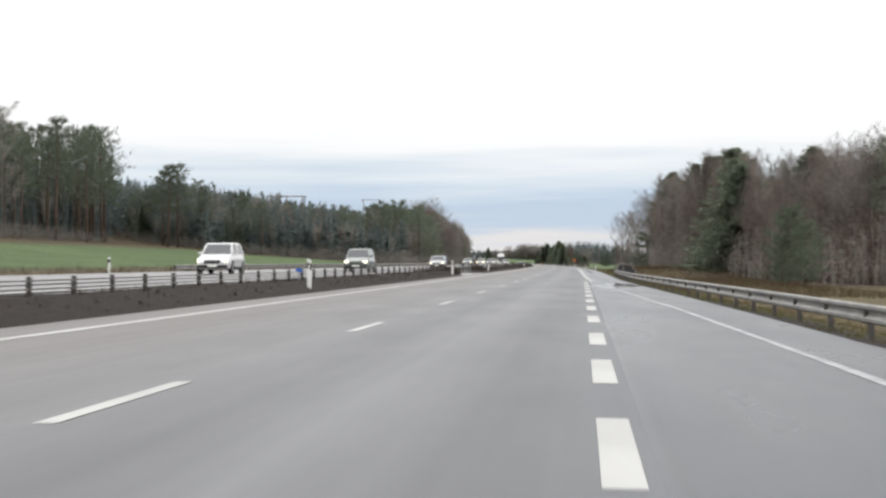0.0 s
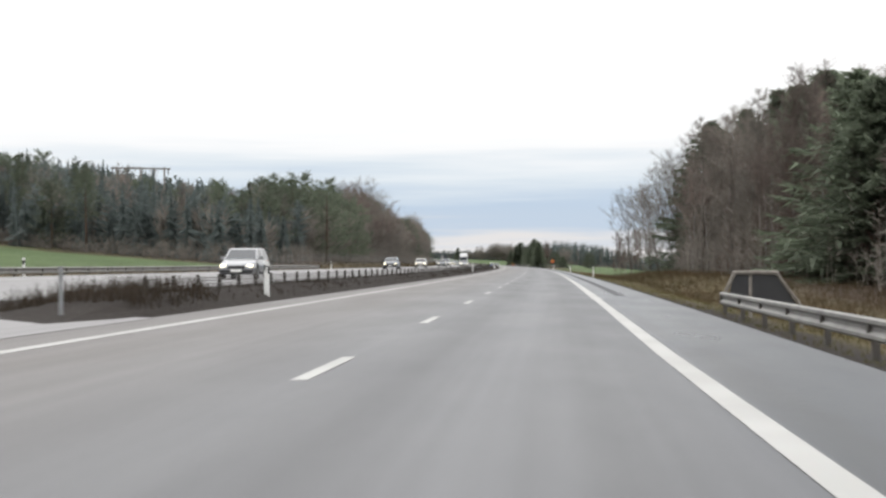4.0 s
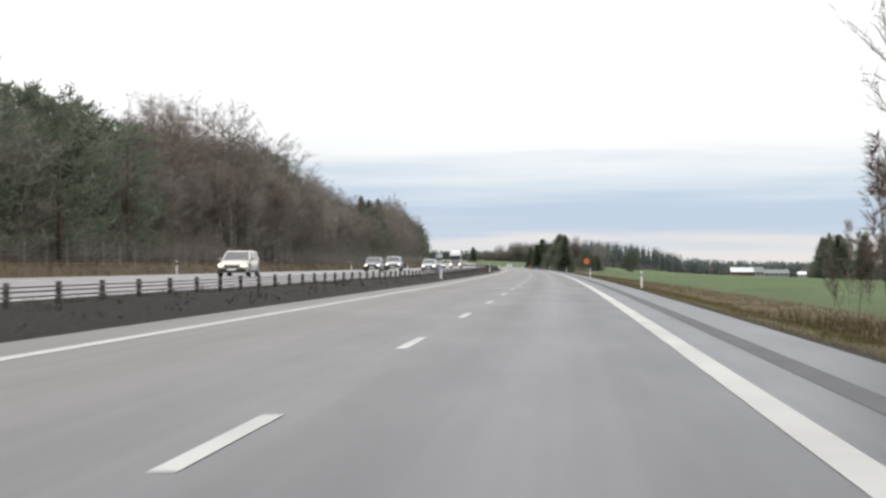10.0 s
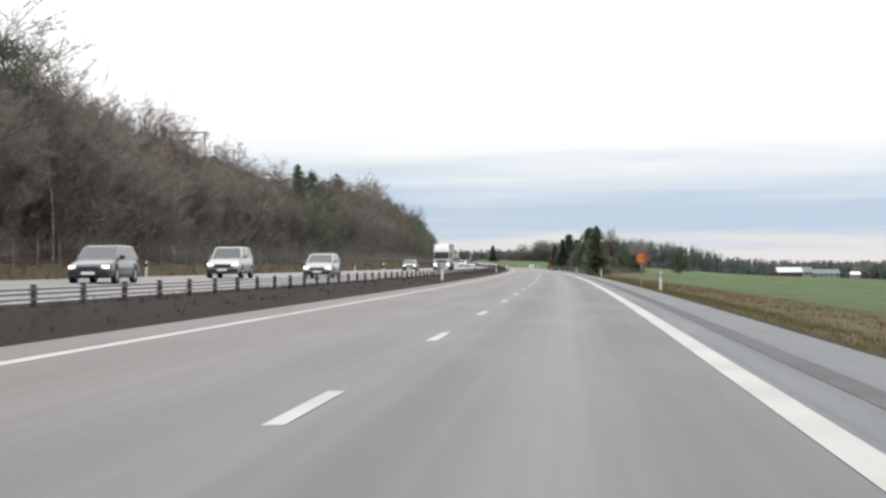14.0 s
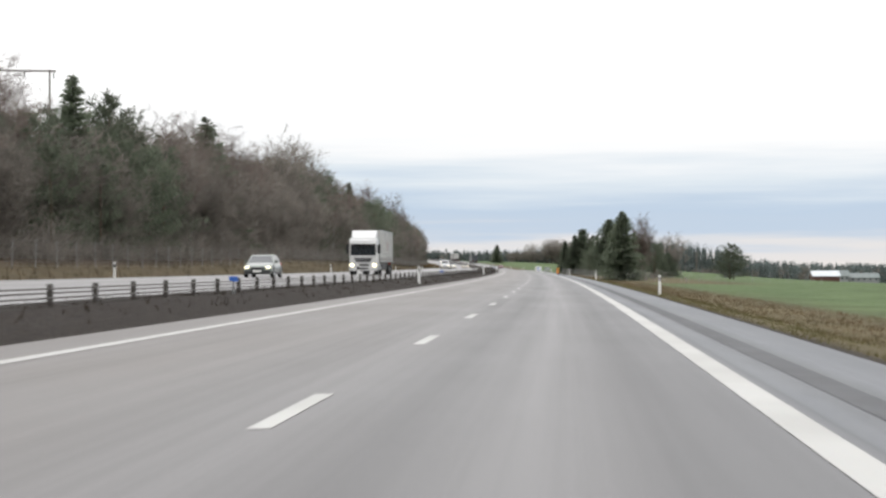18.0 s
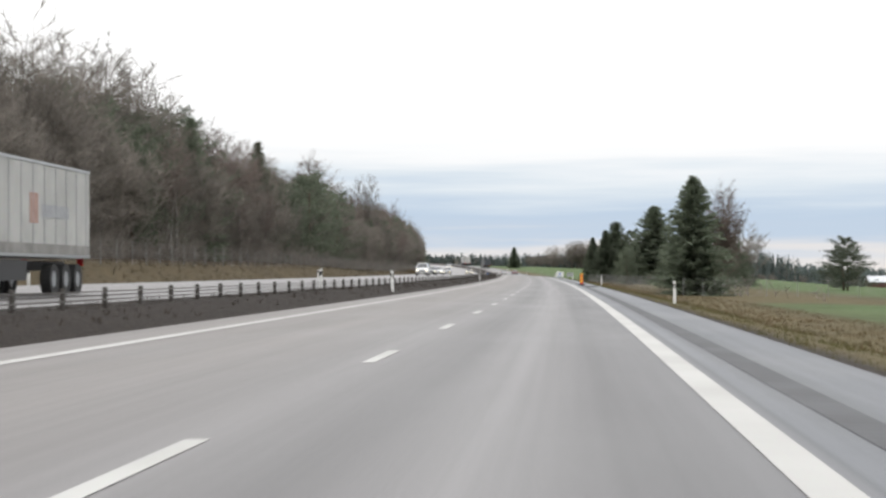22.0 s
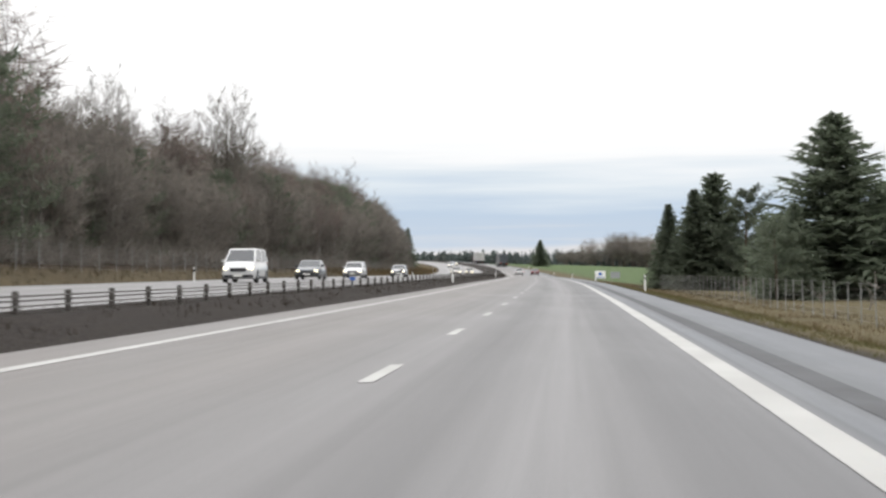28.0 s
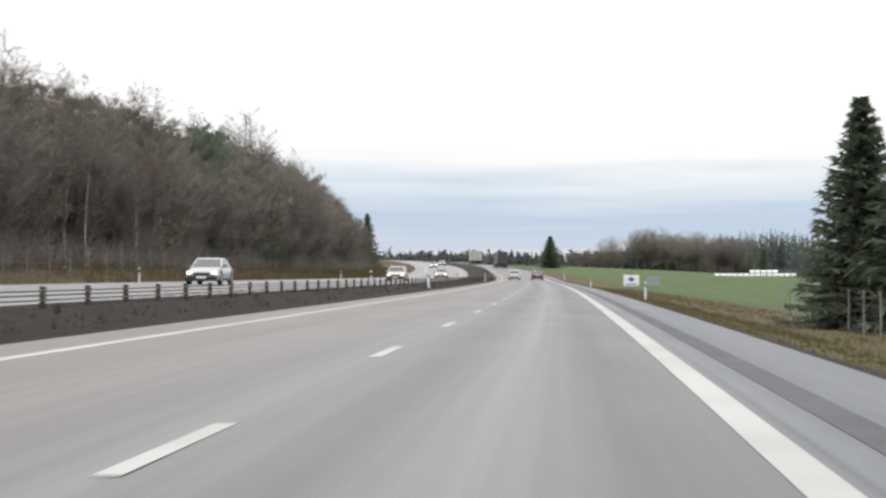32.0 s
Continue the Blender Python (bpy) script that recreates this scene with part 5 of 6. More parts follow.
# ---------------------------------------------------------------- roadside furniture
def delineator(s, d, turn=0, group="delineator posts"):
    b = Build()
    w, t = .062, .03
    # slab with a slanted top
    b.add([(-w, -t, -.3), (w, -t, -.3), (w, t, -.3), (-w, t, -.3), (-w, -t, 1.02), (w, -t, .98), (w, t, .98), (-w, t, 1.02)],
          [(3, 2, 1, 0), (4, 5, 6, 7), (0, 1, 5, 4), (1, 2, 6, 5), (2, 3, 7, 6), (3, 0, 4, 7)])
    k = thing("delineator_post", at(s, d, turn=turn), "white plastic roadside marker post with black band", "marker post", group)
    part("post", b, M_WHITE, k)
    c = Build()
    e = .003
    for y in (-t - e, t + e):
        c.add([(-w - e, y, .74), (w + e, y, .66), (w + e, y, .86), (-w - e, y, .90)], [(0, 1, 2, 3) if y < 0 else (3, 2, 1, 0)])
    for x in (-w - e, w + e):
        za, zb = (.74, .90) if x < 0 else (.66, .86)
        c.add([(x, -t - e, za), (x, t + e, za), (x, t + e, zb), (x, -t - e, zb)], [(3, 2, 1, 0) if x < 0 else (0, 1, 2, 3)])
    part("band", c, M_BLACK, k, "black band")
    r = Build()
    r.box(-.022, .022, -t - .010, -t - .004, .70, .84)
    part("reflector", r, M_REFL, k, "pale reflector")
    return k


post0 = delineator(273, 6.5)
for s in (387, 490, 594, 692, 788.5, 891, 991, 1091, 1190, 1290):
    copy_thing(post0, at(s, 7.1))
for s in (52, 110.8, 156, 280, 386, 490, 591, 689.5, 786.5, 891, 991, 1091, 1190):
    copy_thing(post0, at(s, -5.0, float(ZR(s)) + .12))
for s in (276, 393, 490, 593, 691, 791, 891, 991, 1091):
    copy_thing(post0, at(s, -8.3, float(ground(s, -8.3)), 180))
for s in (90, 190, 305, 389, 490, 596, 692, 791, 891, 991, 1091, 1190):
    copy_thing(post0, at(s, -21.9, None, 180))


def guard_rail(name, s0, s1, d, face, label, zoff, loop_end=False):
    """W-beam rail on steel posts; face: side the beam turns to, -1 left, 1 right."""
    g = thing(name, Matrix.Identity(4), label, "guard rail", "steel guard rails")
    dd = d if callable(d) else (lambda s: d)
    prof = [(0, .0), (.035, .03), (.035, .08), (-.035, .13), (-.035, .18), (.035, .23), (.035, .28), (0, .31)]
    b = Build()
    ss = list(np.arange(s0, s1 + .1, 4.0))
    V, F = [], []
    for i, s in enumerate(ss):
        low = .0
        for px, pz in prof:
            V.append((float(XR(s)) + float(dd(s)) + face * (.09 + px), s, float(ZR(s)) + zoff + pz))
    m = len(prof)
    for i in range(len(ss) - 1):
        for j in range(m - 1):
            F.append((i * m + j, (i + 1) * m + j, (i + 1) * m + j + 1, i * m + j + 1))
    b.add(V, F)
    back = [(x - face * .004, y, z) for x, y, z in V]
    b.add(back, [f[::-1] for f in F])
    part("rail", b, M_RAIL, g, "corrugated grey steel rail")
    p = Build()
    p.box(-.05, .05, -.04, .04, -.9, .28)
    pm = p.mesh("post", M_POSTDARK)
    blk = Build()
    blk.box(-.045, .045, -.06, .06, 0, .2)
    bm = blk.mesh("spacer", M_POSTDARK)
    for s in ss:
        o = part("post", pm, None, g)
        o.matrix_basis = pose(float(XR(s)) + float(dd(s)), s, float(ZR(s)) + zoff, 0, 0, heading(s))
        q = part("spacer", bm, None, o)
        q.location = (face * .07, 0, .05)
    if loop_end:
        x, y, z = float(XR(s1)) + float(dd(s1)), s1 - 1.0, float(ZR(s1)) + zoff
        for q in ([(x + .1, y, z - .7), (x + .1, y, z + .25), (x + .35, y, z + .78)], [(x + .30, y, z + .78), (x + 1.42, y, z + .78)], [(x + 1.40, y, z + .78), (x + 2.0, y, z - .05), (x + 2.05, y, z - .9)], [(x + .75, y + .05, z - .9), (x + .75, y + .05, z + .74)]):
            e = Build()
            e.tube(q, .055, 6)
            part("end_frame", e, M_WOOD, g, "weathered end frame beam")
        e = Build()
        e.add([(x + dx, y + dy, z + dz) for dy in (.02, .05) for dx, dz in ((.14, -.1), (1.95, -.1), (1.42, .74), (.34, .74))], [(0, 1, 2, 3), (7, 6, 5, 4), (0, 4, 5, 1), (1, 5, 6, 2), (2, 6, 7, 3), (3, 7, 4, 0)])
        part("end_panel", e, M_BLACK, g, "dark end panel")
    return g


guard_rail("guard_rail", -60, 158, lambda s: edge(s) + np.interp(s, [0, 100, 150], [.75, .75, .8]), -1, "weathered steel guard rail beside the entry lane", -.02, True)
guard_rail("guard_rail", 104, 292, -21.7, 1, "grey steel guard rail beyond the opposite carriageway", .66)


def wire_fence(corners, h, step, label, wires=6, post_r=.03):
    """Wire mesh on thin posts along a bent line; corners: (s, d) on the plan."""
    f = thing("wire_fence", Matrix.Identity(4), label, "fence", "wire fences")
    p = Build()
    p.tube([(0, 0, -.4), (0, 0, h)], post_r, 6)
    pm = p.mesh("post", M_FENCE)
    run = [0.0]
    for a, b in zip(corners, corners[1:]):
        run.append(run[-1] + math.hypot(b[0] - a[0], b[1] - a[1]))

    def spot(r):
        s, d = float(np.interp(r, run, [c[0] for c in corners])), float(np.interp(r, run, [c[1] for c in corners]))
        return float(XR(s)) + d, s, float(ground(s, d))
    pts = [spot(r) for r in np.arange(0, run[-1] + .1, step)]
    for x, y, z in pts:
        o = part("post", pm, None, f)
        k = random.Random(int(y * 10 + x * 7))
        o.matrix_basis = pose(x, y, z, k.uniform(-2, 2), k.uniform(-2, 2), 0)
    for i in range(wires):
        b = Build()
        zz = .12 + (h - .17) * i / (wires - 1)
        b.tube([(x + .05, y, z + zz) for x, y, z in pts], .004, 3, cap=False)
        part("wire", b, M_WIRE, f, "thin fence wire")
    b = Build()
    B0, B1 = [], []
    for r in np.arange(0, run[-1], .5):
        x, y, z = spot(r)
        B0.append((x + .05, y, z + .1))
        B1.append((x + .05, y + .001, z + h - .05))
    slivers(b, B0, B1, .007)
    o = part("mesh", b, M_WIRE, f, "fine upright fence wires")
    o["kind"] = "stuff"
    return f


wire_fence([(286, -25.8), (420, -25.8), (700, -25.6), (900, -25.8), (1068, -25.8)], 1.5, 4.0, "tall wire game fence on thin posts below the forest", 7, .026)
wire_fence([(778, 46), (766, 13.4), (800, 12.8), (850, 12.8), (900, 12.8), (980, 12.6)], 1.55, 3.0, "grey wire fence on thin posts round the tree plot", 7, .024)

# barrier plaques
M_BLUE = material("blue_enamel", (.03, .12, .45), .4, vary=.15)
for s in (54, 394, 545, 620, 843):
    k = thing("marker_plaque", at(s, BAR_D + .07, float(ZR(s)) + .55), "small blue marker plaque on the cable barrier", "plaque", "blue plaques on the barrier")
    b = Build()
    b.box(-.10, .10, -.012, .012, .17, .29)
    part("plate", b, M_BLUE, k)
    b = Build()
    b.box(-.02, .02, -.01, .01, -.3, .17)
    part("stem", b, M_STEEL, k)

# lift-out posts across the median opening
p = Build()
p.tube([(0, 0, -.1), (0, 0, .86)], .035, 8)
p.tube([(0, 0, 0), (0, 0, .03)], .09, 8)
lift = thing("crossing_post", at(123.5, BAR_D, float(ZR(123.5)) + .15), "thin grey steel post across the median opening", "post", "lift-out posts")
part("post", p, M_STEEL, lift)
for k in range(1, 6):
    copy_thing(lift, at(123.5 + 3.35 * k, BAR_D, float(ZR(130)) + .15))

# ---------------------------------------------------------------- signs
M_ORANGE = material("orange_sign", (.62, .22, .03), .45, vary=.08)
M_SIGNRED = material("red_sign", (.40, .03, .025), .45, vary=.1)
M_INK = material("black_ink", (.012, .012, .012), .5, vary=.1)
M_SIGNWHITE = material("white_sign", (.78, .78, .77), .45, vary=.08)
M_GREYBACK = material("grey_sheet", (.35, .36, .37), .5, .4, vary=.2)
M_YELLOW = material("yellow_plastic", (.80, .46, .03), .45, vary=.1)
M_RED = material("red_plastic", (.62, .04, .03), .45, vary=.1)


def disc(r, y0, y1, z, sides=40):
    b = Build()
    vs = [(r * math.cos(2 * math.pi * i / sides), y, z + r * math.sin(2 * math.pi * i / sides)) for y in (y0, y1) for i in range(sides)]
    fs = [tuple(range(sides)), tuple(range(2 * sides - 1, sides - 1, -1))] + [(i, (i + 1) % sides + 0, (i + 1) % sides + sides, i + sides)[::-1] for i in range(sides)]
    b.add(vs, fs)
    return b


def words(text, size, m, mat, parent, name="lettering", extrude=.003):
    c = bpy.data.curves.new("text", "FONT")
    c.body, c.size, c.align_x, c.align_y, c.extrude = text, size, "CENTER", "CENTER", extrude
    c.offset = .012
    tmp = bpy.data.objects.new("text", c)
    scene.collection.objects.link(tmp)
    me = bpy.data.meshes.new_from_object(tmp.evaluated_get(bpy.context.evaluated_depsgraph_get()))
    bpy.data.objects.remove(tmp)
    me.materials.clear()
    me.materials.append(mat)
    o = part(name, me, None, parent)
    o.matrix_basis = m
    return o


sgn = thing("speed_sign", at(533, 8.25, turn=0), "round orange speed sign with red rim reading 110", "road sign")
b = Build()
b.tube([(0, .03, -.4), (0, .03, 2.5)], .03, 10)
part("pole", b, M_STEEL, sgn)
SZ = 2.19
part("rim", disc(.45, -.012, .012, SZ), M_SIGNRED, sgn, "red rim")
part("face", disc(.355, -.018, -.013, SZ), M_ORANGE, sgn, "orange face")
words("110", .52, pose(-.015, -.021, SZ, 90, 0, 0) @ Matrix.Diagonal((.82, 1, 1, 1)), M_INK, sgn)

bc = thing("marker_beacon", at(761.5, 4.45, float(ours_z(761.5, 4.45)), turn=-6), "red and yellow striped marker beacon with black rubber foot", "beacon")
b = Build()
b.box(-.36, .36, -.2, .2, 0, .07)
b.box(-.2, .2, -.14, .14, .07, .13)
part("foot", b, M_BLACK, bc, "black rubber foot")
b = Build()
b.box(-.125, .125, -.02, .02, .13, .95)
part("panel", b, M_RED, bc, "red upright panel")
for k in range(3):
    z = .24 + .27 * k
    b = Build()
    for y in (-.024, .024):
        b.add([(-.125, y, z - .02), (.125, y, z + .10), (.125, y, z + .23), (-.125, y, z + .11)], [(0, 1, 2, 3) if y < 0 else (3, 2, 1, 0)])
    part("stripe", b, M_YELLOW, bc, "yellow slanting stripe")
b = Build()
b.box(-.05, .05, -.05, .05, .95, 1.0)
part("cap", b, M_YELLOW, bc, "yellow cap")

sc = thing("rubber_scrap", at(745, 4.75, float(ours_z(745, 4.75)) + .004, turn=20), "flat black scrap of tyre rubber on the shoulder", "debris")
b = Build()
b.add([(-.55, -.12, 0), (-.1, -.2, 0), (.45, -.1, 0), (.6, .08, 0), (.1, .16, 0), (-.4, .1, 0), (-.5, -.1, .04), (-.1, -.16, .07), (.42, -.08, .09), (.55, .06, .05), (.1, .12, .06), (-.36, .08, .03)],
      [(5, 4, 3, 2, 1, 0), (6, 7, 8, 9, 10, 11)] + [(k, (k + 1) % 6, (k + 1) % 6 + 6, k + 6) for k in range(6)])
part("strip", b, M_BLACK, sc)

bd = thing("roadside_board", pose(-37.9, 1141, float(ground(1141, -37.9 - float(XR(1141)))), 0, 0, heading(1141) - 4), "white roadside board with a blue diamond emblem on two posts", "sign board")
for x in (-.9, .9):
    b = Build()
    b.box(x - .05, x + .05, .01, .09, -.4, 2.1)
    part("post", b, M_WOOD, bd)
b = Build()
b.box(-1.1, 1.1, -.03, .0, .55, 2.1)
part("panel", b, M_SIGNWHITE, bd, "white panel")
b = Build()
b.add([(-.55, -.036, 1.42), (0, -.036, 1.08), (.55, -.036, 1.42), (0, -.036, 1.86)], [(0, 1, 2, 3)])
part("emblem", b, M_BLUE, bd, "blue diamond shape")
b = Build()
b.add([(-.8, -.036, .68), (.8, -.036, .68), (.8, -.036, .84), (-.8, -.036, .84)], [(0, 1, 2, 3)])
part("bar", b, M_BLUE, bd, "plain blue bar")
b2 = thing("roadside_board", pose(-35.0, 1146, float(ground(1146, -35.0 - float(XR(1146)))), 0, 0, heading(1146) + 20), "grey weathered roadside board seen from behind", "sign board")
for x in (-.8, .8):
    b = Build()
    b.box(x - .05, x + .05, .01, .09, -.4, 1.9)
    part("post", b, M_WOOD, b2)
b = Build()
b.box(-1.1, 1.1, -.03, .0, .6, 1.9)
part("panel", b, M_GREYBACK, b2, "grey panel")

# ---------------------------------------------------------------- power line
def power_frame(X, Y, top, width, legs, turn):
    z0 = float(ground(Y, X - float(XR(Y))))
    k = thing("power_pole", pose(X, Y, z0, 0, 0, turn), "wooden H-frame power pole with a long crossarm", "power pole", "power poles")
    h = top - z0
    for i in range(legs):
        x = (i - (legs - 1) / 2) * width * .8 / max(1, legs - 1)
        b = Build()
        b.tube([(x, 0, -.5), (x, 0, h)], [.17, .13], 8)
        part("pole", b, M_WOOD, k)
    b = Build()
    b.box(-width / 2, width / 2, -.10, .10, h - .35, h - .1)
    part("crossarm", b, M_WOOD, k)
    for x in (-width / 2 + .3, 0, width / 2 - .3):
        b = Build()
        b.tube([(x, .14, h - .35), (x, .14, h - 1.2)], .09, 6)
        part("insulator", b, M_BLACK, k, "dark insulator string")


power_frame(-60.5, 367, 15.8, 9.0, 3, 25)
power_frame(-87.5, 735, 28.6, 8.5, 2, 15)
power_frame(-98.6, 933, 28.4, 10.0, 2, 15)
power_frame(-185, 1560, 24, 8, 2, 20)

# ---------------------------------------------------------------- farm buildings
M_BARNWALL = material("dark_red_boards", (.10, .045, .035), .9, vary=.35, scale=1.5)
M_TINROOF = material("pale_tin_roof", (.52, .54, .56), .5, .2, vary=.15, scale=.3)
M_GREYROOF = material("grey_roof_sheet", (.15, .175, .17), .6, vary=.2, scale=.3)
M_PALEWALL = material("pale_wall", (.22, .23, .23), .8, vary=.15, scale=.4)
M_FOIL = material("white_foil", (.82, .82, .80), .35, vary=.1, scale=.5)
M_PANE = material("window_dark", (.03, .035, .04), .1, vary=.1)


def building(name, X, Y, z, length, depth, wall_h, roof_h, turn, wm, rm, label, windows=0):
    z = float(ground(Y, X - float(XR(Y)))) + 1.8 if z is None else z
    k = thing(name, pose(X, Y, z, 0, 0, turn), label, "building", "farm buildings")
    L, D = length / 2, depth / 2
    b = Build()
    b.box(-L, L, -D, D, -2, wall_h)
    b.add([(-L, -D, wall_h), (-L, D, wall_h), (-L, 0, wall_h + roof_h * .95)], [(0, 1, 2)[::-1]])
    b.add([(L, -D, wall_h), (L, D, wall_h), (L, 0, wall_h + roof_h * .95)], [(0, 1, 2)])
    part("wall", b, wm, k)
    b = Build()
    o = .5
    for sg in (-1, 1):
        b.add([(-L - o, sg * (D + o), wall_h - .3), (L + o, sg * (D + o), wall_h - .3), (L + o, 0, wall_h + roof_h), (-L - o, 0, wall_h + roof_h),
               (-L - o, sg * (D + o), wall_h - .12), (L + o, sg * (D + o), wall_h - .12), (L + o, 0, wall_h + roof_h + .18), (-L - o, 0, wall_h + roof_h + .18)],
              [(3, 2, 1, 0), (4, 5, 6, 7), (0, 1, 5, 4), (1, 2, 6, 5), (2, 3, 7, 6), (3, 0, 4, 7)])
    part("roof", b, rm, k, "sheet roof")
    for i in range(windows):
        x = -L + length * (i + .5) / windows
        b = Build()
        b.box(x - .6, x + .6, -D - .05, -D + .05, wall_h * .4, wall_h * .75)
        part("window", b, M_PANE, k, "dark window")
    return k


building("barn", 119, 1615, None, 17, 10, 3.4, 3.2, 6, M_BARNWALL, M_TINROOF, "dark barn with a white sheet roof in the field")
building("farmhouse", 138, 1700, None, 12, 9, 4.0, 3.6, 5, M_PALEWALL, M_GREYROOF, "pale farmhouse behind the barn", 4)
building("farm_shed", 155, 1706, None, 20, 10, 3.2, 2.8, 5, M_PALEWALL, M_GREYROOF, "long pale farm shed", 5)
building("farm_shed", 168, 1640, None, 6, 6, 2.6, 1.6, 5, M_PALEWALL, M_FOIL, "small white shed beside the barn")
gz = float(ground(1333, 70))
for i, (a, c, h) in enumerate(((-25.4, -16.8, .95), (-16.8, -9.6, 1.55), (-9.6, -5.0, 1.0))):
    k = thing("bale_stack", pose((a + c) / 2, 1333 + i, gz - .05), "row of white foil-wrapped bales stacked along the field", "bales", "white bale rows")
    n = max(3, int((c - a) / 1.25))
    for j in range(n):
        for lv in range(2 if h > 1.2 else 1):
            b = Build()
            x = a + (c - a) * (j + .5) / n - (a + c) / 2
            b.ring_x(0, 0, 0, .46, 1.24, 14)
            o = part("bale", b, M_FOIL, k, "")
            o.matrix_basis = pose(x, 0, .42 + .84 * lv)

# ---------------------------------------------------------------- vehicles
M_GLASS = material("tinted_glass", (.02, .024, .028), .05, vary=.05, spec=.8)
M_TYRE = material("tyre_rubber", (.02, .02, .02), .85, vary=.2)
M_RIM = material("alloy_rim", (.45, .46, .47), .35, .8, vary=.15)
M_LAMP = material("headlight_on", (1.0, .90, .62), .2, vary=0.0, emit=2.6)
M_TAIL = material("tail_lamp", (.45, .02, .02), .25, vary=.05)
M_TRIM = material("black_trim", (.018, .018, .02), .6, vary=.15)
M_PLATE = material("number_plate", (.7, .7, .66), .5, vary=.05)


def paint(name, c, metal=.25):
    m = material(name, c, .28, metal, vary=.06, scale=.8)
    b = m.node_tree.nodes["Principled BSDF"]
    b.inputs["Coat Weight"].default_value = .6
    return m


M_TARP = material("pale_tarpaulin", (.42, .42, .40), .55, vary=.2, scale=.7, fine=8)
P_WHITE, P_SILVER, P_DARK, P_OLIVE, P_BEIGE, P_WINE = paint("white_paint", (.50, .50, .495), 0), paint("silver_paint", (.27, .275, .28), .5), paint("dark_paint", (.035, .042, .05)), paint("olive_paint", (.13, .15, .13)), paint("beige_paint", (.38, .35, .29), .4), paint("wine_paint", (.12, .018, .022))


def loft(sections, closed=True):
    """Skin over rings of equal length, with end caps."""
    b = Build()
    n = len(sections[0])
    V = [p for s in sections for p in s]
    F = []
    for i in range(len(sections) - 1):
        for k in range(n):
            k2 = (k + 1) % n
            F.append((i * n + k, i * n + k2, (i + 1) * n + k2, (i + 1) * n + k))
    F.append(tuple(range(n))[::-1])
    F.append(tuple((len(sections) - 1) * n + k for k in range(n)))
    b.add(V, F)
    return b


def body_ring(y, hw, z0, z1, r=.12):
    zm = (z0 + z1) / 2
    half = [(hw - r, z0), (hw - .3 * r, z0 + .3 * r), (hw, z0 + r), (hw + .025, zm - .05), (hw + .02, zm + .06), (hw - .03, z1 - r), (hw - .05 - .3 * r, z1 - .3 * r), (hw - .06 - r, z1), (hw * .4, z1 + .02)]
    pts = half + [(-x, z) for x, z in half[::-1]]
    return [(x, y, z) for x, z in pts]


SHAPES = {  # length, half width, bonnet height, beltline, roof height, windscreen base/top, rear roof, tail base (from the front, as parts of the length)
    "hatchback": (4.2, .86, .88, .95, 1.46, .25, .43, .86, .97),
    "sedan": (4.6, .89, .86, .94, 1.43, .27, .45, .72, .88),
    "estate": (4.6, .88, .86, .95, 1.48, .26, .43, .90, .98),
    "suv": (4.6, .92, 1.02, 1.10, 1.70, .25, .40, .88, .98),
    "van": (4.9, .96, 1.12, 1.20, 1.95, .14, .32, .97, .995),
}


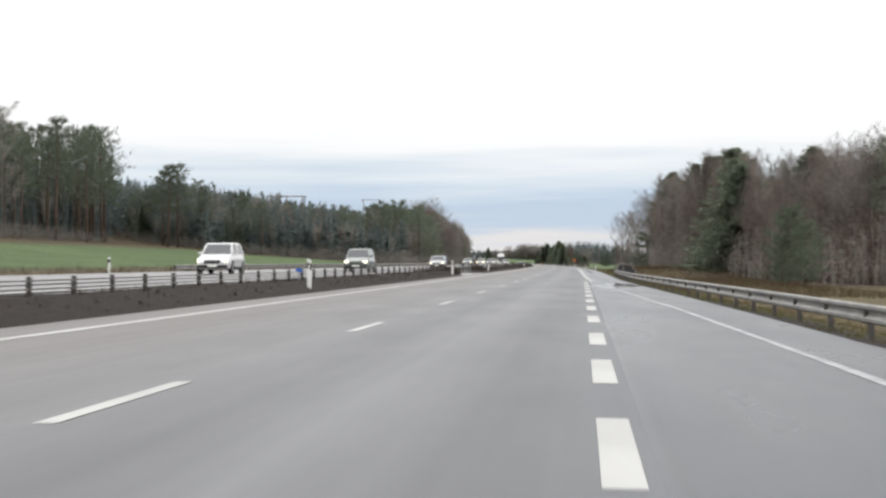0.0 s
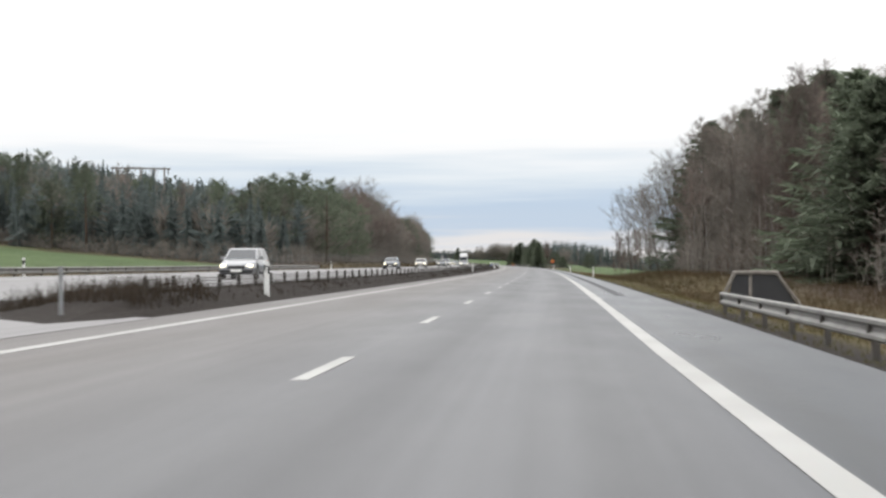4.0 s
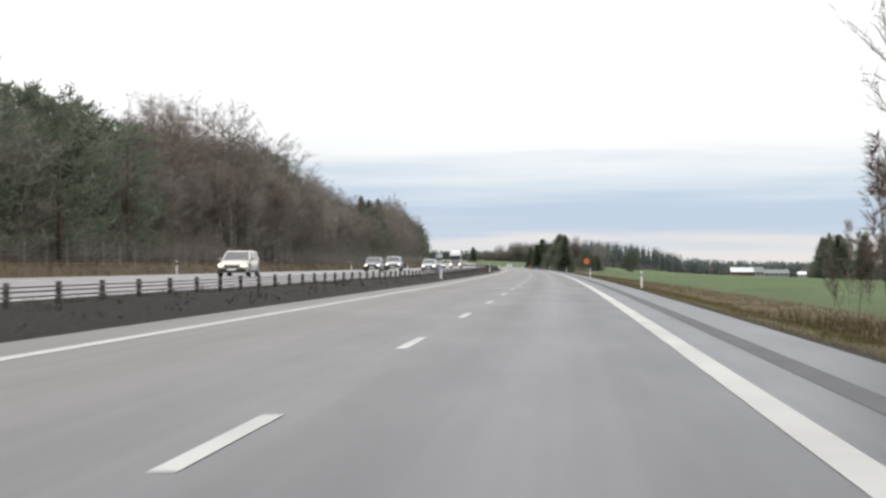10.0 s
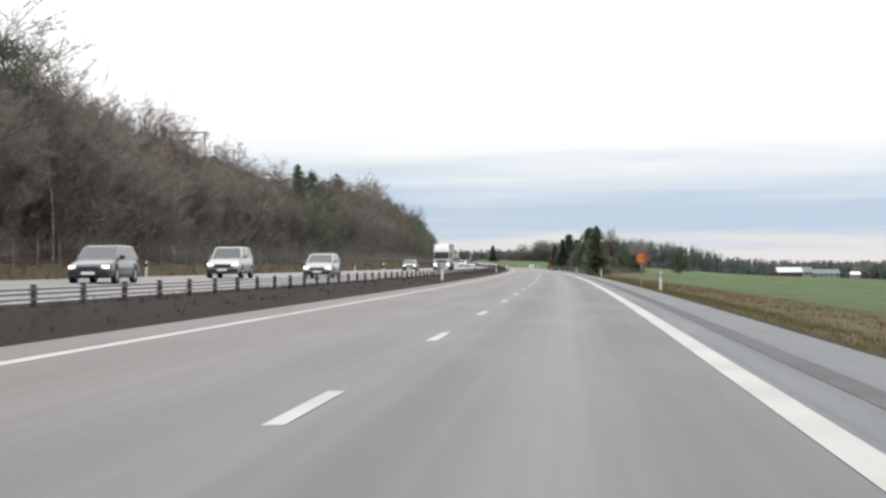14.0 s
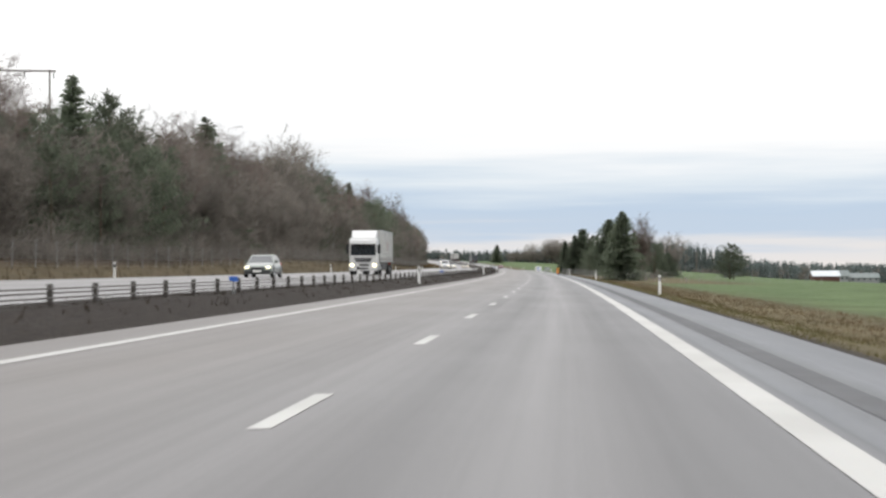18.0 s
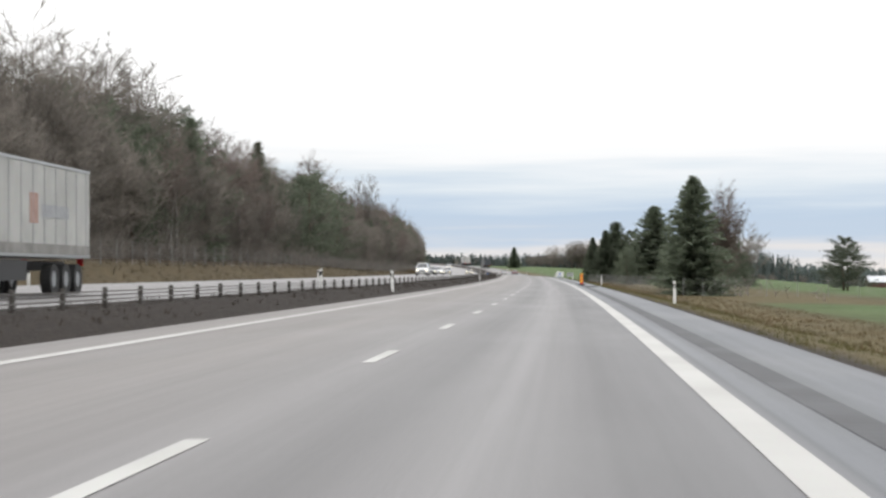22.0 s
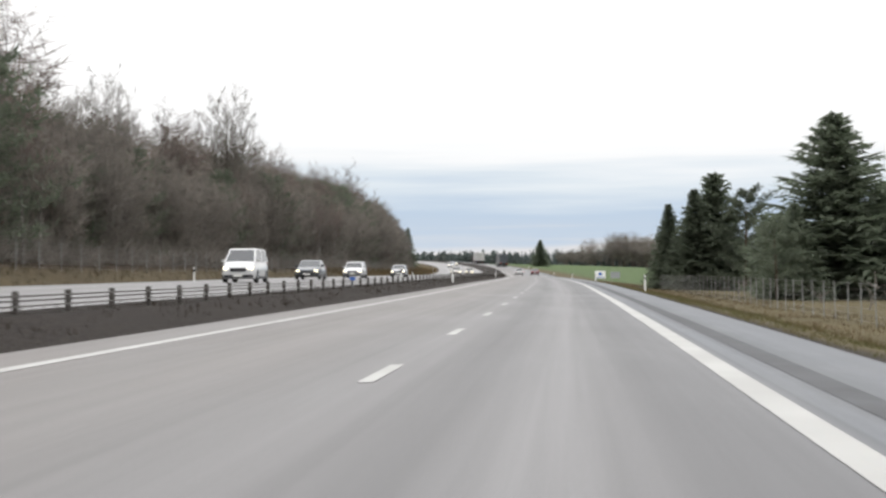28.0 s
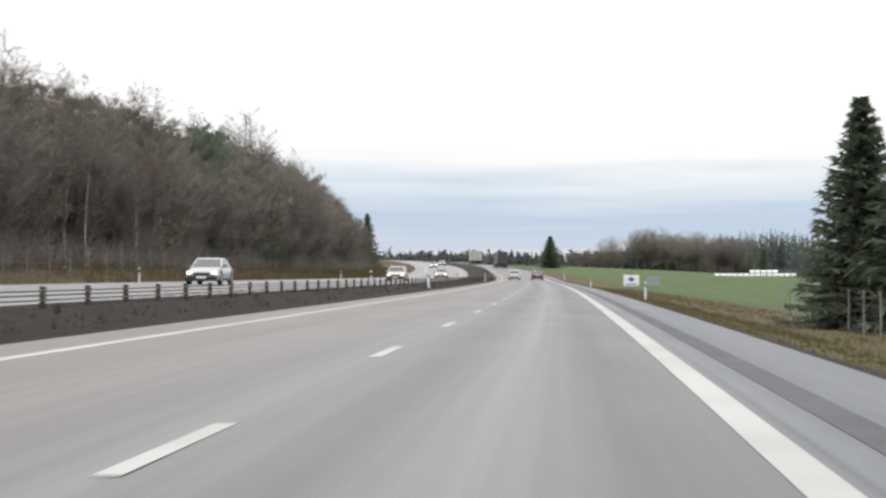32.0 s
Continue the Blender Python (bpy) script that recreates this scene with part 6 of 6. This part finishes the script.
def car(kind, colour, m, label, lights=True, group="vehicles on the carriageways", only_tail=False):
    L, hw, zb, belt, zr, w0, w1, r1, t1 = SHAPES[kind]
    c = thing("van" if kind == "van" else "car", m, label, "van" if kind == "van" else "car", group)
    Y = lambda f: L / 2 - L * f
    gc = .22 if kind != "suv" else .28
    ring = [body_ring(Y(0), hw * .78, gc + .12, zb * .62, .06), body_ring(Y(.03), hw * .92, gc, zb * .82), body_ring(Y(.10), hw, gc - .02, zb * .94), body_ring(Y(w0), hw, gc - .02, belt * .99),
            body_ring(Y(.5), hw * 1.01, gc - .02, belt), body_ring(Y(.85), hw, gc - .02, belt * 1.02), body_ring(Y(.97), hw * .94, gc + .02, belt * (1.0 if kind != "sedan" else .97)), body_ring(Y(1), hw * .84, gc + .14, belt * .86, .06)]
    body = part("body", loft(ring).rounded("body", colour), None, c)
    # cabin
    ya, yb, yc, yd = Y(w0), Y(w1), Y(r1), Y(t1)
    h = hw * .78
    hb = hw * .94
    cab = Build()
    z0 = belt - .04
    cab.add([(-hb, ya, z0), (hb, ya, z0), (hb, yd, z0), (-hb, yd, z0), (-h, yb, zr - .05), (h, yb, zr - .05), (h, yc, zr - .05), (-h, yc, zr - .05),
             (-h * .88, yb - .12, zr), (h * .88, yb - .12, zr), (h * .88, yc + .1, zr), (-h * .88, yc + .1, zr)],
            [(0, 1, 5, 4), (2, 3, 7, 6), (1, 2, 6, 5), (3, 0, 4, 7), (4, 5, 9, 8), (6, 7, 11, 10), (5, 6, 10, 9), (7, 4, 8, 11), (8, 9, 10, 11)])
    part("cabin", cab.rounded("cabin", colour, 40), None, c)

    def pane(name, q, lift):
        q = [Vector(v) for v in q]
        n = (q[1] - q[0]).cross(q[3] - q[0]).normalized() * lift
        mid = sum(q, Vector()) / 4
        s = [mid + (v - mid) * .90 + n for v in q]
        t = [mid + (v - mid) * .90 - n * .5 for v in q]
        g = Build()
        g.add(s + t, [(0, 1, 2, 3), (7, 6, 5, 4), (0, 4, 5, 1), (1, 5, 6, 2), (2, 6, 7, 3), (3, 7, 4, 0)])
        return part(name, g, M_GLASS, c, "dark glass")
    V = cab.v
    pane("windscreen", [V[1], V[0], V[4], V[5]], .008)
    pane("rear_window", [V[3], V[2], V[6], V[7]], .008)
    for sg in (1, -1):
        a, b_, d_, e = (V[1], V[2], V[6], V[5]) if sg > 0 else (V[3], V[0], V[4], V[7])
        A, Bq, Dq, E = Vector(a), Vector(b_), Vector(d_), Vector(e)
        for f0, f1 in ((.02, .48), (.50, .97)):
            pane("side_window", [A.lerp(Bq, f0), A.lerp(Bq, f1), E.lerp(Dq, f1), E.lerp(Dq, f0)], .008)
        w = Build()
        w.box(sg * hw * .95 - (.0 if sg > 0 else .2), sg * hw * .95 + (.2 if sg > 0 else 0), ya - .38, ya - .26, belt - .02, belt + .13)
        part("mirror", w, colour, c, "wing mirror")
        g = Build()
        g.box(sg * hw * .74 - .13, sg * hw * .74 + .13, Y(.035), Y(.012), zb * .67, zb * .79)
        part("headlight", g, M_LAMP if lights else M_REFL, c, "lit headlight" if lights else "clear headlight")
        g = Build()
        g.box(sg * hw * .80 - .10, sg * hw * .80 + .10, Y(.992), Y(.965), belt * .70, belt * .95)
        part("tail_light", g, M_TAIL, c, "red tail light")
    g = Build()
    g.box(-hw * .48, hw * .48, Y(.06), Y(-.004), zb * .56, zb * .74)
    part("grille", g, M_TRIM, c, "black grille")
    g = Build()
    g.box(-hw * .62, hw * .62, Y(.05), Y(-.010), gc + .08, gc + .22)
    part("air_intake", g, M_TRIM, c, "black lower air intake")
    for sg in (1, -1):
        g = Build()
        g.box(sg * (hw + .012) - .02, sg * (hw + .012) + .02, Y(.70), Y(.29), gc - .01, gc + .12)
        part("sill", g, M_TRIM, c, "dark sill")
        for yy in (Y(.19), Y(.80)):
            g = Build()
            g.ring_x(sg * (hw - .005), yy, .36, .41, .05, 22)
            part("wheel_arch", g, M_TRIM, c, "dark wheel arch")
    for name, y0, y1 in (("bumper", Y(.03), Y(-.006)), ("bumper", Y(1.006), Y(.975))):
        g = Build()
        g.box(-hw * .88, hw * .88, min(y0, y1), max(y0, y1), gc + .05, gc + .22)
        part(name, g, M_TRIM, c, "dark bumper")
    g = Build()
    g.box(-.26, .26, Y(1.012), Y(1.0), belt * .62, belt * .62 + .11)
    part("number_plate", g, M_PLATE, c, "blank plate")
    g = Build()
    g.box(-.26, .26, Y(-.004), Y(-.012), gc + .12, gc + .23)
    part("number_plate", g, M_PLATE, c, "blank plate")
    wr = .32 if kind not in ("suv", "van") else .36
    for sg in (1, -1):
        for yy in (Y(.19), Y(.80)):
            hub = Build()
            hub.ring_x(sg * (hw - .065), yy, wr, wr, .2, 20, wr * .62)
            t = part("tyre", hub, M_TYRE, c, "black tyre")
            rim = Build()
            rim.ring_x(sg * (hw - .058), yy, wr, wr * .62, .17, 16)
            part("rim", rim, M_RIM, t, "alloy rim")
    return c


M_MARK = material("faded_red_print", (.38, .24, .20), .7, vary=.2, scale=3)


def lorry(m, cab_paint, box_paint, label, lights=True):
    c = thing("lorry", m, label, "lorry", "vehicles on the carriageways")
    # cab: front at +y
    b = loft([[(x, 8.2 - .0, z) for x, z in ((-1.18, .45), (1.18, .45), (1.20, 1.6), (1.16, 3.0), (-1.16, 3.0), (-1.20, 1.6))],
              [(x, 8.05, z) for x, z in ((-1.24, .40), (1.24, .40), (1.25, 1.7), (1.22, 3.15), (-1.22, 3.15), (-1.25, 1.7))],
              [(x, 6.4, z) for x, z in ((-1.24, .55), (1.24, .55), (1.25, 1.7), (1.22, 3.3), (-1.22, 3.3), (-1.25, 1.7))],
              [(x, 6.2, z) for x, z in ((-1.22, .6), (1.22, .6), (1.23, 1.7), (1.2, 3.3), (-1.2, 3.3), (-1.23, 1.7))]])
    part("cab", b.rounded("cab", cab_paint), None, c, "painted cab")
    b = loft([[(x, y, z) for x, z in ((-1.1 * f, 3.1), (1.1 * f, 3.1), (1.1 * f, zt), (-1.1 * f, zt))] for y, f, zt in ((7.7, .95, 3.25), (7.0, 1, 3.85), (6.2, 1, 3.95))])
    part("roof_spoiler", b.rounded("roof_spoiler", cab_paint), None, c, "roof spoiler")
    b = loft([[(x, y, z) for x, z in ((-1.14, za), (1.14, za), (1.14, za + .10), (-1.14, za + .10))] for y, za in ((8.15, 2.80), (8.46, 2.72))])
    part("sun_visor", b, cab_paint, c, "painted sun visor")
    b = Build()
    b.add([(-.62, 8.235, 1.14), (.62, 8.235, 1.14), (.82, 8.225, 1.50), (-.82, 8.225, 1.50), (-.62, 8.15, 1.14), (.62, 8.15, 1.14), (.82, 8.15, 1.50), (-.82, 8.15, 1.50)], [(3, 2, 1, 0), (0, 1, 5, 4), (1, 2, 6, 5), (2, 3, 7, 6), (3, 0, 4, 7)])
    part("grille_panel", b, M_TRIM, c, "black grille panel")
    for z0, z1, w in ((.80, .95, .52), (.48, .63, .48)):
        b = Build()
        b.box(-w, w, 8.2, 8.275, z0, z1)
        part("air_intake", b, M_TRIM, c, "dark slot below the grille")
    b = Build()
    b.add([(-1.12, 8.222, 1.72), (1.12, 8.222, 1.72), (1.08, 8.216, 2.72), (-1.08, 8.216, 2.72), (-1.12, 8.15, 1.72), (1.12, 8.15, 1.72), (1.08, 8.12, 2.72), (-1.08, 8.12, 2.72)], [(3, 2, 1, 0), (0, 1, 5, 4), (1, 2, 6, 5), (2, 3, 7, 6), (3, 0, 4, 7)])
    part("windscreen", b, M_GLASS, c, "dark windscreen")
    for k in range(2):
        b = Build()
        b.box(-.66 - .06 * k, .66 + .06 * k, 8.2, 8.245, 1.23 + .13 * k, 1.245 + .13 * k)
        part("grille_bar", b, M_RIM, c, "bright grille bar")
    for sg in (1, -1):
        b = Build()
        b.box(sg * 1.0 - .15, sg * 1.0 + .15, 8.18, 8.27, .74, .98)
        part("headlight", b, M_LAMP if lights else M_REFL, c, "lit headlight")
        b = Build()
        b.box(sg * 1.245 - .012, sg * 1.245 + .012, 6.9, 7.75, 1.85, 2.6)
        part("side_window", b, M_GLASS, c, "dark side window")
        b = Build()
        b.box(sg * 1.42 - .09, sg * 1.42 + .09, 7.85, 8.0, 1.9, 2.7)
        b.box(sg * 1.32 - .1, sg * 1.32 + .1, 7.88, 7.94, 2.55, 2.62)
        part("mirror", b, M_TRIM, c, "black mirror")
        b = Build()
        b.box(sg * .95 - .1, sg * .95 + .1, -8.04, -7.99, .9, 1.15)
        part("tail_light", b, M_TAIL, c, "red tail light")
        b = Build()
        b.box(sg * 1.2 - .03, sg * 1.2 + .03, -1.5, 3.4, .45, 1.05)
        part("side_skirt", b, M_TRIM, c, "dark side guard")
    b = Build()
    b.box(-1.22, 1.22, 8.0, 8.26, .36, .72)
    part("bumper", b.rounded("bumper", cab_paint), None, c, "painted front bumper")
    for sg in (1, -1):
        b = Build()
        b.box(sg * 1.0 - .24, sg * 1.0 + .24, 4.7, 6.15, .42, 1.05)
        part("fuel_tank", b.rounded("fuel_tank", M_RIM), None, c, "metal fuel tank")
        b = Build()
        b.box(sg * 1.281 - .006, sg * 1.281 + .006, -7.9, 5.5, 1.24, 1.55)
        part("side_board", b, M_RAIL, c, "grey side board")
        for y0, y1, z0, z1, mt in ((-2.4, -1.6, 2.15, 3.05, M_MARK), (-5.6, -2.8, 2.35, 2.75, M_GREYBACK)):
            b = Build()
            b.box(sg * 1.281 - .004, sg * 1.281 + .004, y0, y1, z0, z1)
            part("bar", b, mt, c, "plain printed bar")
        for k in range(12):
            b = Build()
            b.box(sg * 1.280 - .008, sg * 1.280 + .008, -7.6 + 1.13 * k, -7.57 + 1.13 * k, 1.55, 3.92)
            part("tarp_strap", b, M_GREYBACK, c, "thin tarpaulin strap")
    b = Build()
    b.box(-.45, .45, -7.9, 7.0, .75, 1.05)
    part("chassis", b, M_TRIM, c, "dark steel chassis")
    b = Build()
    b.box(-1.275, 1.275, -8.0, 5.6, 1.15, 4.0)
    part("trailer_box", b, box_paint, c, "smooth trailer box")
    for sg in (1, -1):
        for z in (1.15, 3.94):
            b = Build()
            b.box(sg * 1.28 - .02, sg * 1.28 + .02, -8.01, 5.61, z, z + .08)
            part("trim_rail", b, M_RIM, c, "bright edge rail")
    for yy, r in ((7.2, .5), (3.9, .5), (-4.2, .48), (-5.5, .48), (-6.8, .48)):
        for sg in (1, -1):
            w = Build()
            w.ring_x(sg * 1.08, yy, r, r, .32, 22, r * .55)
            t = part("tyre", w, M_TYRE, c, "black tyre")
            w = Build()
            w.ring_x(sg * 1.09, yy, r, r * .55, .26, 16)
            part("rim", w, M_RIM, t, "steel rim")
    return c


def oncoming(kind, colour, s, d, label):
    return car(kind, colour, at(s, d, float(opp_z(s, d)) + .003, 180), label)


IN, OUT = -12.75, -16.45
oncoming("suv", P_WHITE, 93, OUT, "white sport utility car with lit headlights, driving")
oncoming("suv", P_OLIVE, 124, IN, "olive-grey off-road car with lit headlights")
oncoming("estate", P_SILVER, 196, IN, "silver estate car with lit headlights")
oncoming("sedan", P_DARK, 322, OUT, "dark saloon car with lit headlights")
oncoming("estate", P_BEIGE, 381, OUT, "beige estate car with lit headlights")
oncoming("estate", P_DARK, 461, OUT, "dark estate car with lit headlights")
oncoming("suv", P_SILVER, 487, OUT, "silver sport utility car with lit headlights")
oncoming("estate", P_SILVER, 497, IN, "silver-grey estate car in the inner lane")
oncoming("sedan", P_OLIVE, 612, OUT, "grey-green saloon car with lit headlights")
lorry(at(664, -14.7, float(opp_z(664, -14.7)) + .003, 180), P_WHITE, M_TARP, "white lorry with a long white trailer on the opposite carriageway")
oncoming("van", P_WHITE, 880, OUT, "white delivery van with lit headlights")
oncoming("sedan", P_DARK, 907, OUT, "dark blue saloon car with lit headlights")
oncoming("sedan", P_SILVER, 985, OUT, "silver saloon car in the outer lane with lit headlights")
oncoming("estate", P_WHITE, 936, OUT, "white estate car in the outer lane with lit headlights")
oncoming("estate", P_BEIGE, 1060, IN, "beige estate car following in the inner lane")
oncoming("estate", P_BEIGE, 1147, IN, "pale car far off with lit headlights")
oncoming("sedan", P_WHITE, 1290, OUT, "white saloon car in the distance with lit headlights")
oncoming("hatchback", P_SILVER, 1340, IN, "small silver car in the distance with lit headlights")


def ahead(kind, colour, s, d, label):
    return car(kind, colour, at(s, d, float(ours_z(s, d)) + .004), label, lights=False)


ahead("hatchback", P_WHITE, 1161, -1.85, "white hatchback seen from behind, overtaking")
ahead("sedan", P_WINE, 1167, 1.85, "dark red saloon car seen from behind")
lorry(at(1330, 1.85, float(ours_z(1330, 1.85)) + .004), P_DARK, P_DARK, "dark lorry far ahead on the rising road", False)
lorry(at(1410, 1.85, float(ours_z(1410, 1.85)) + .004), P_WINE, M_TARP, "grey lorry climbing the distant bend", False)
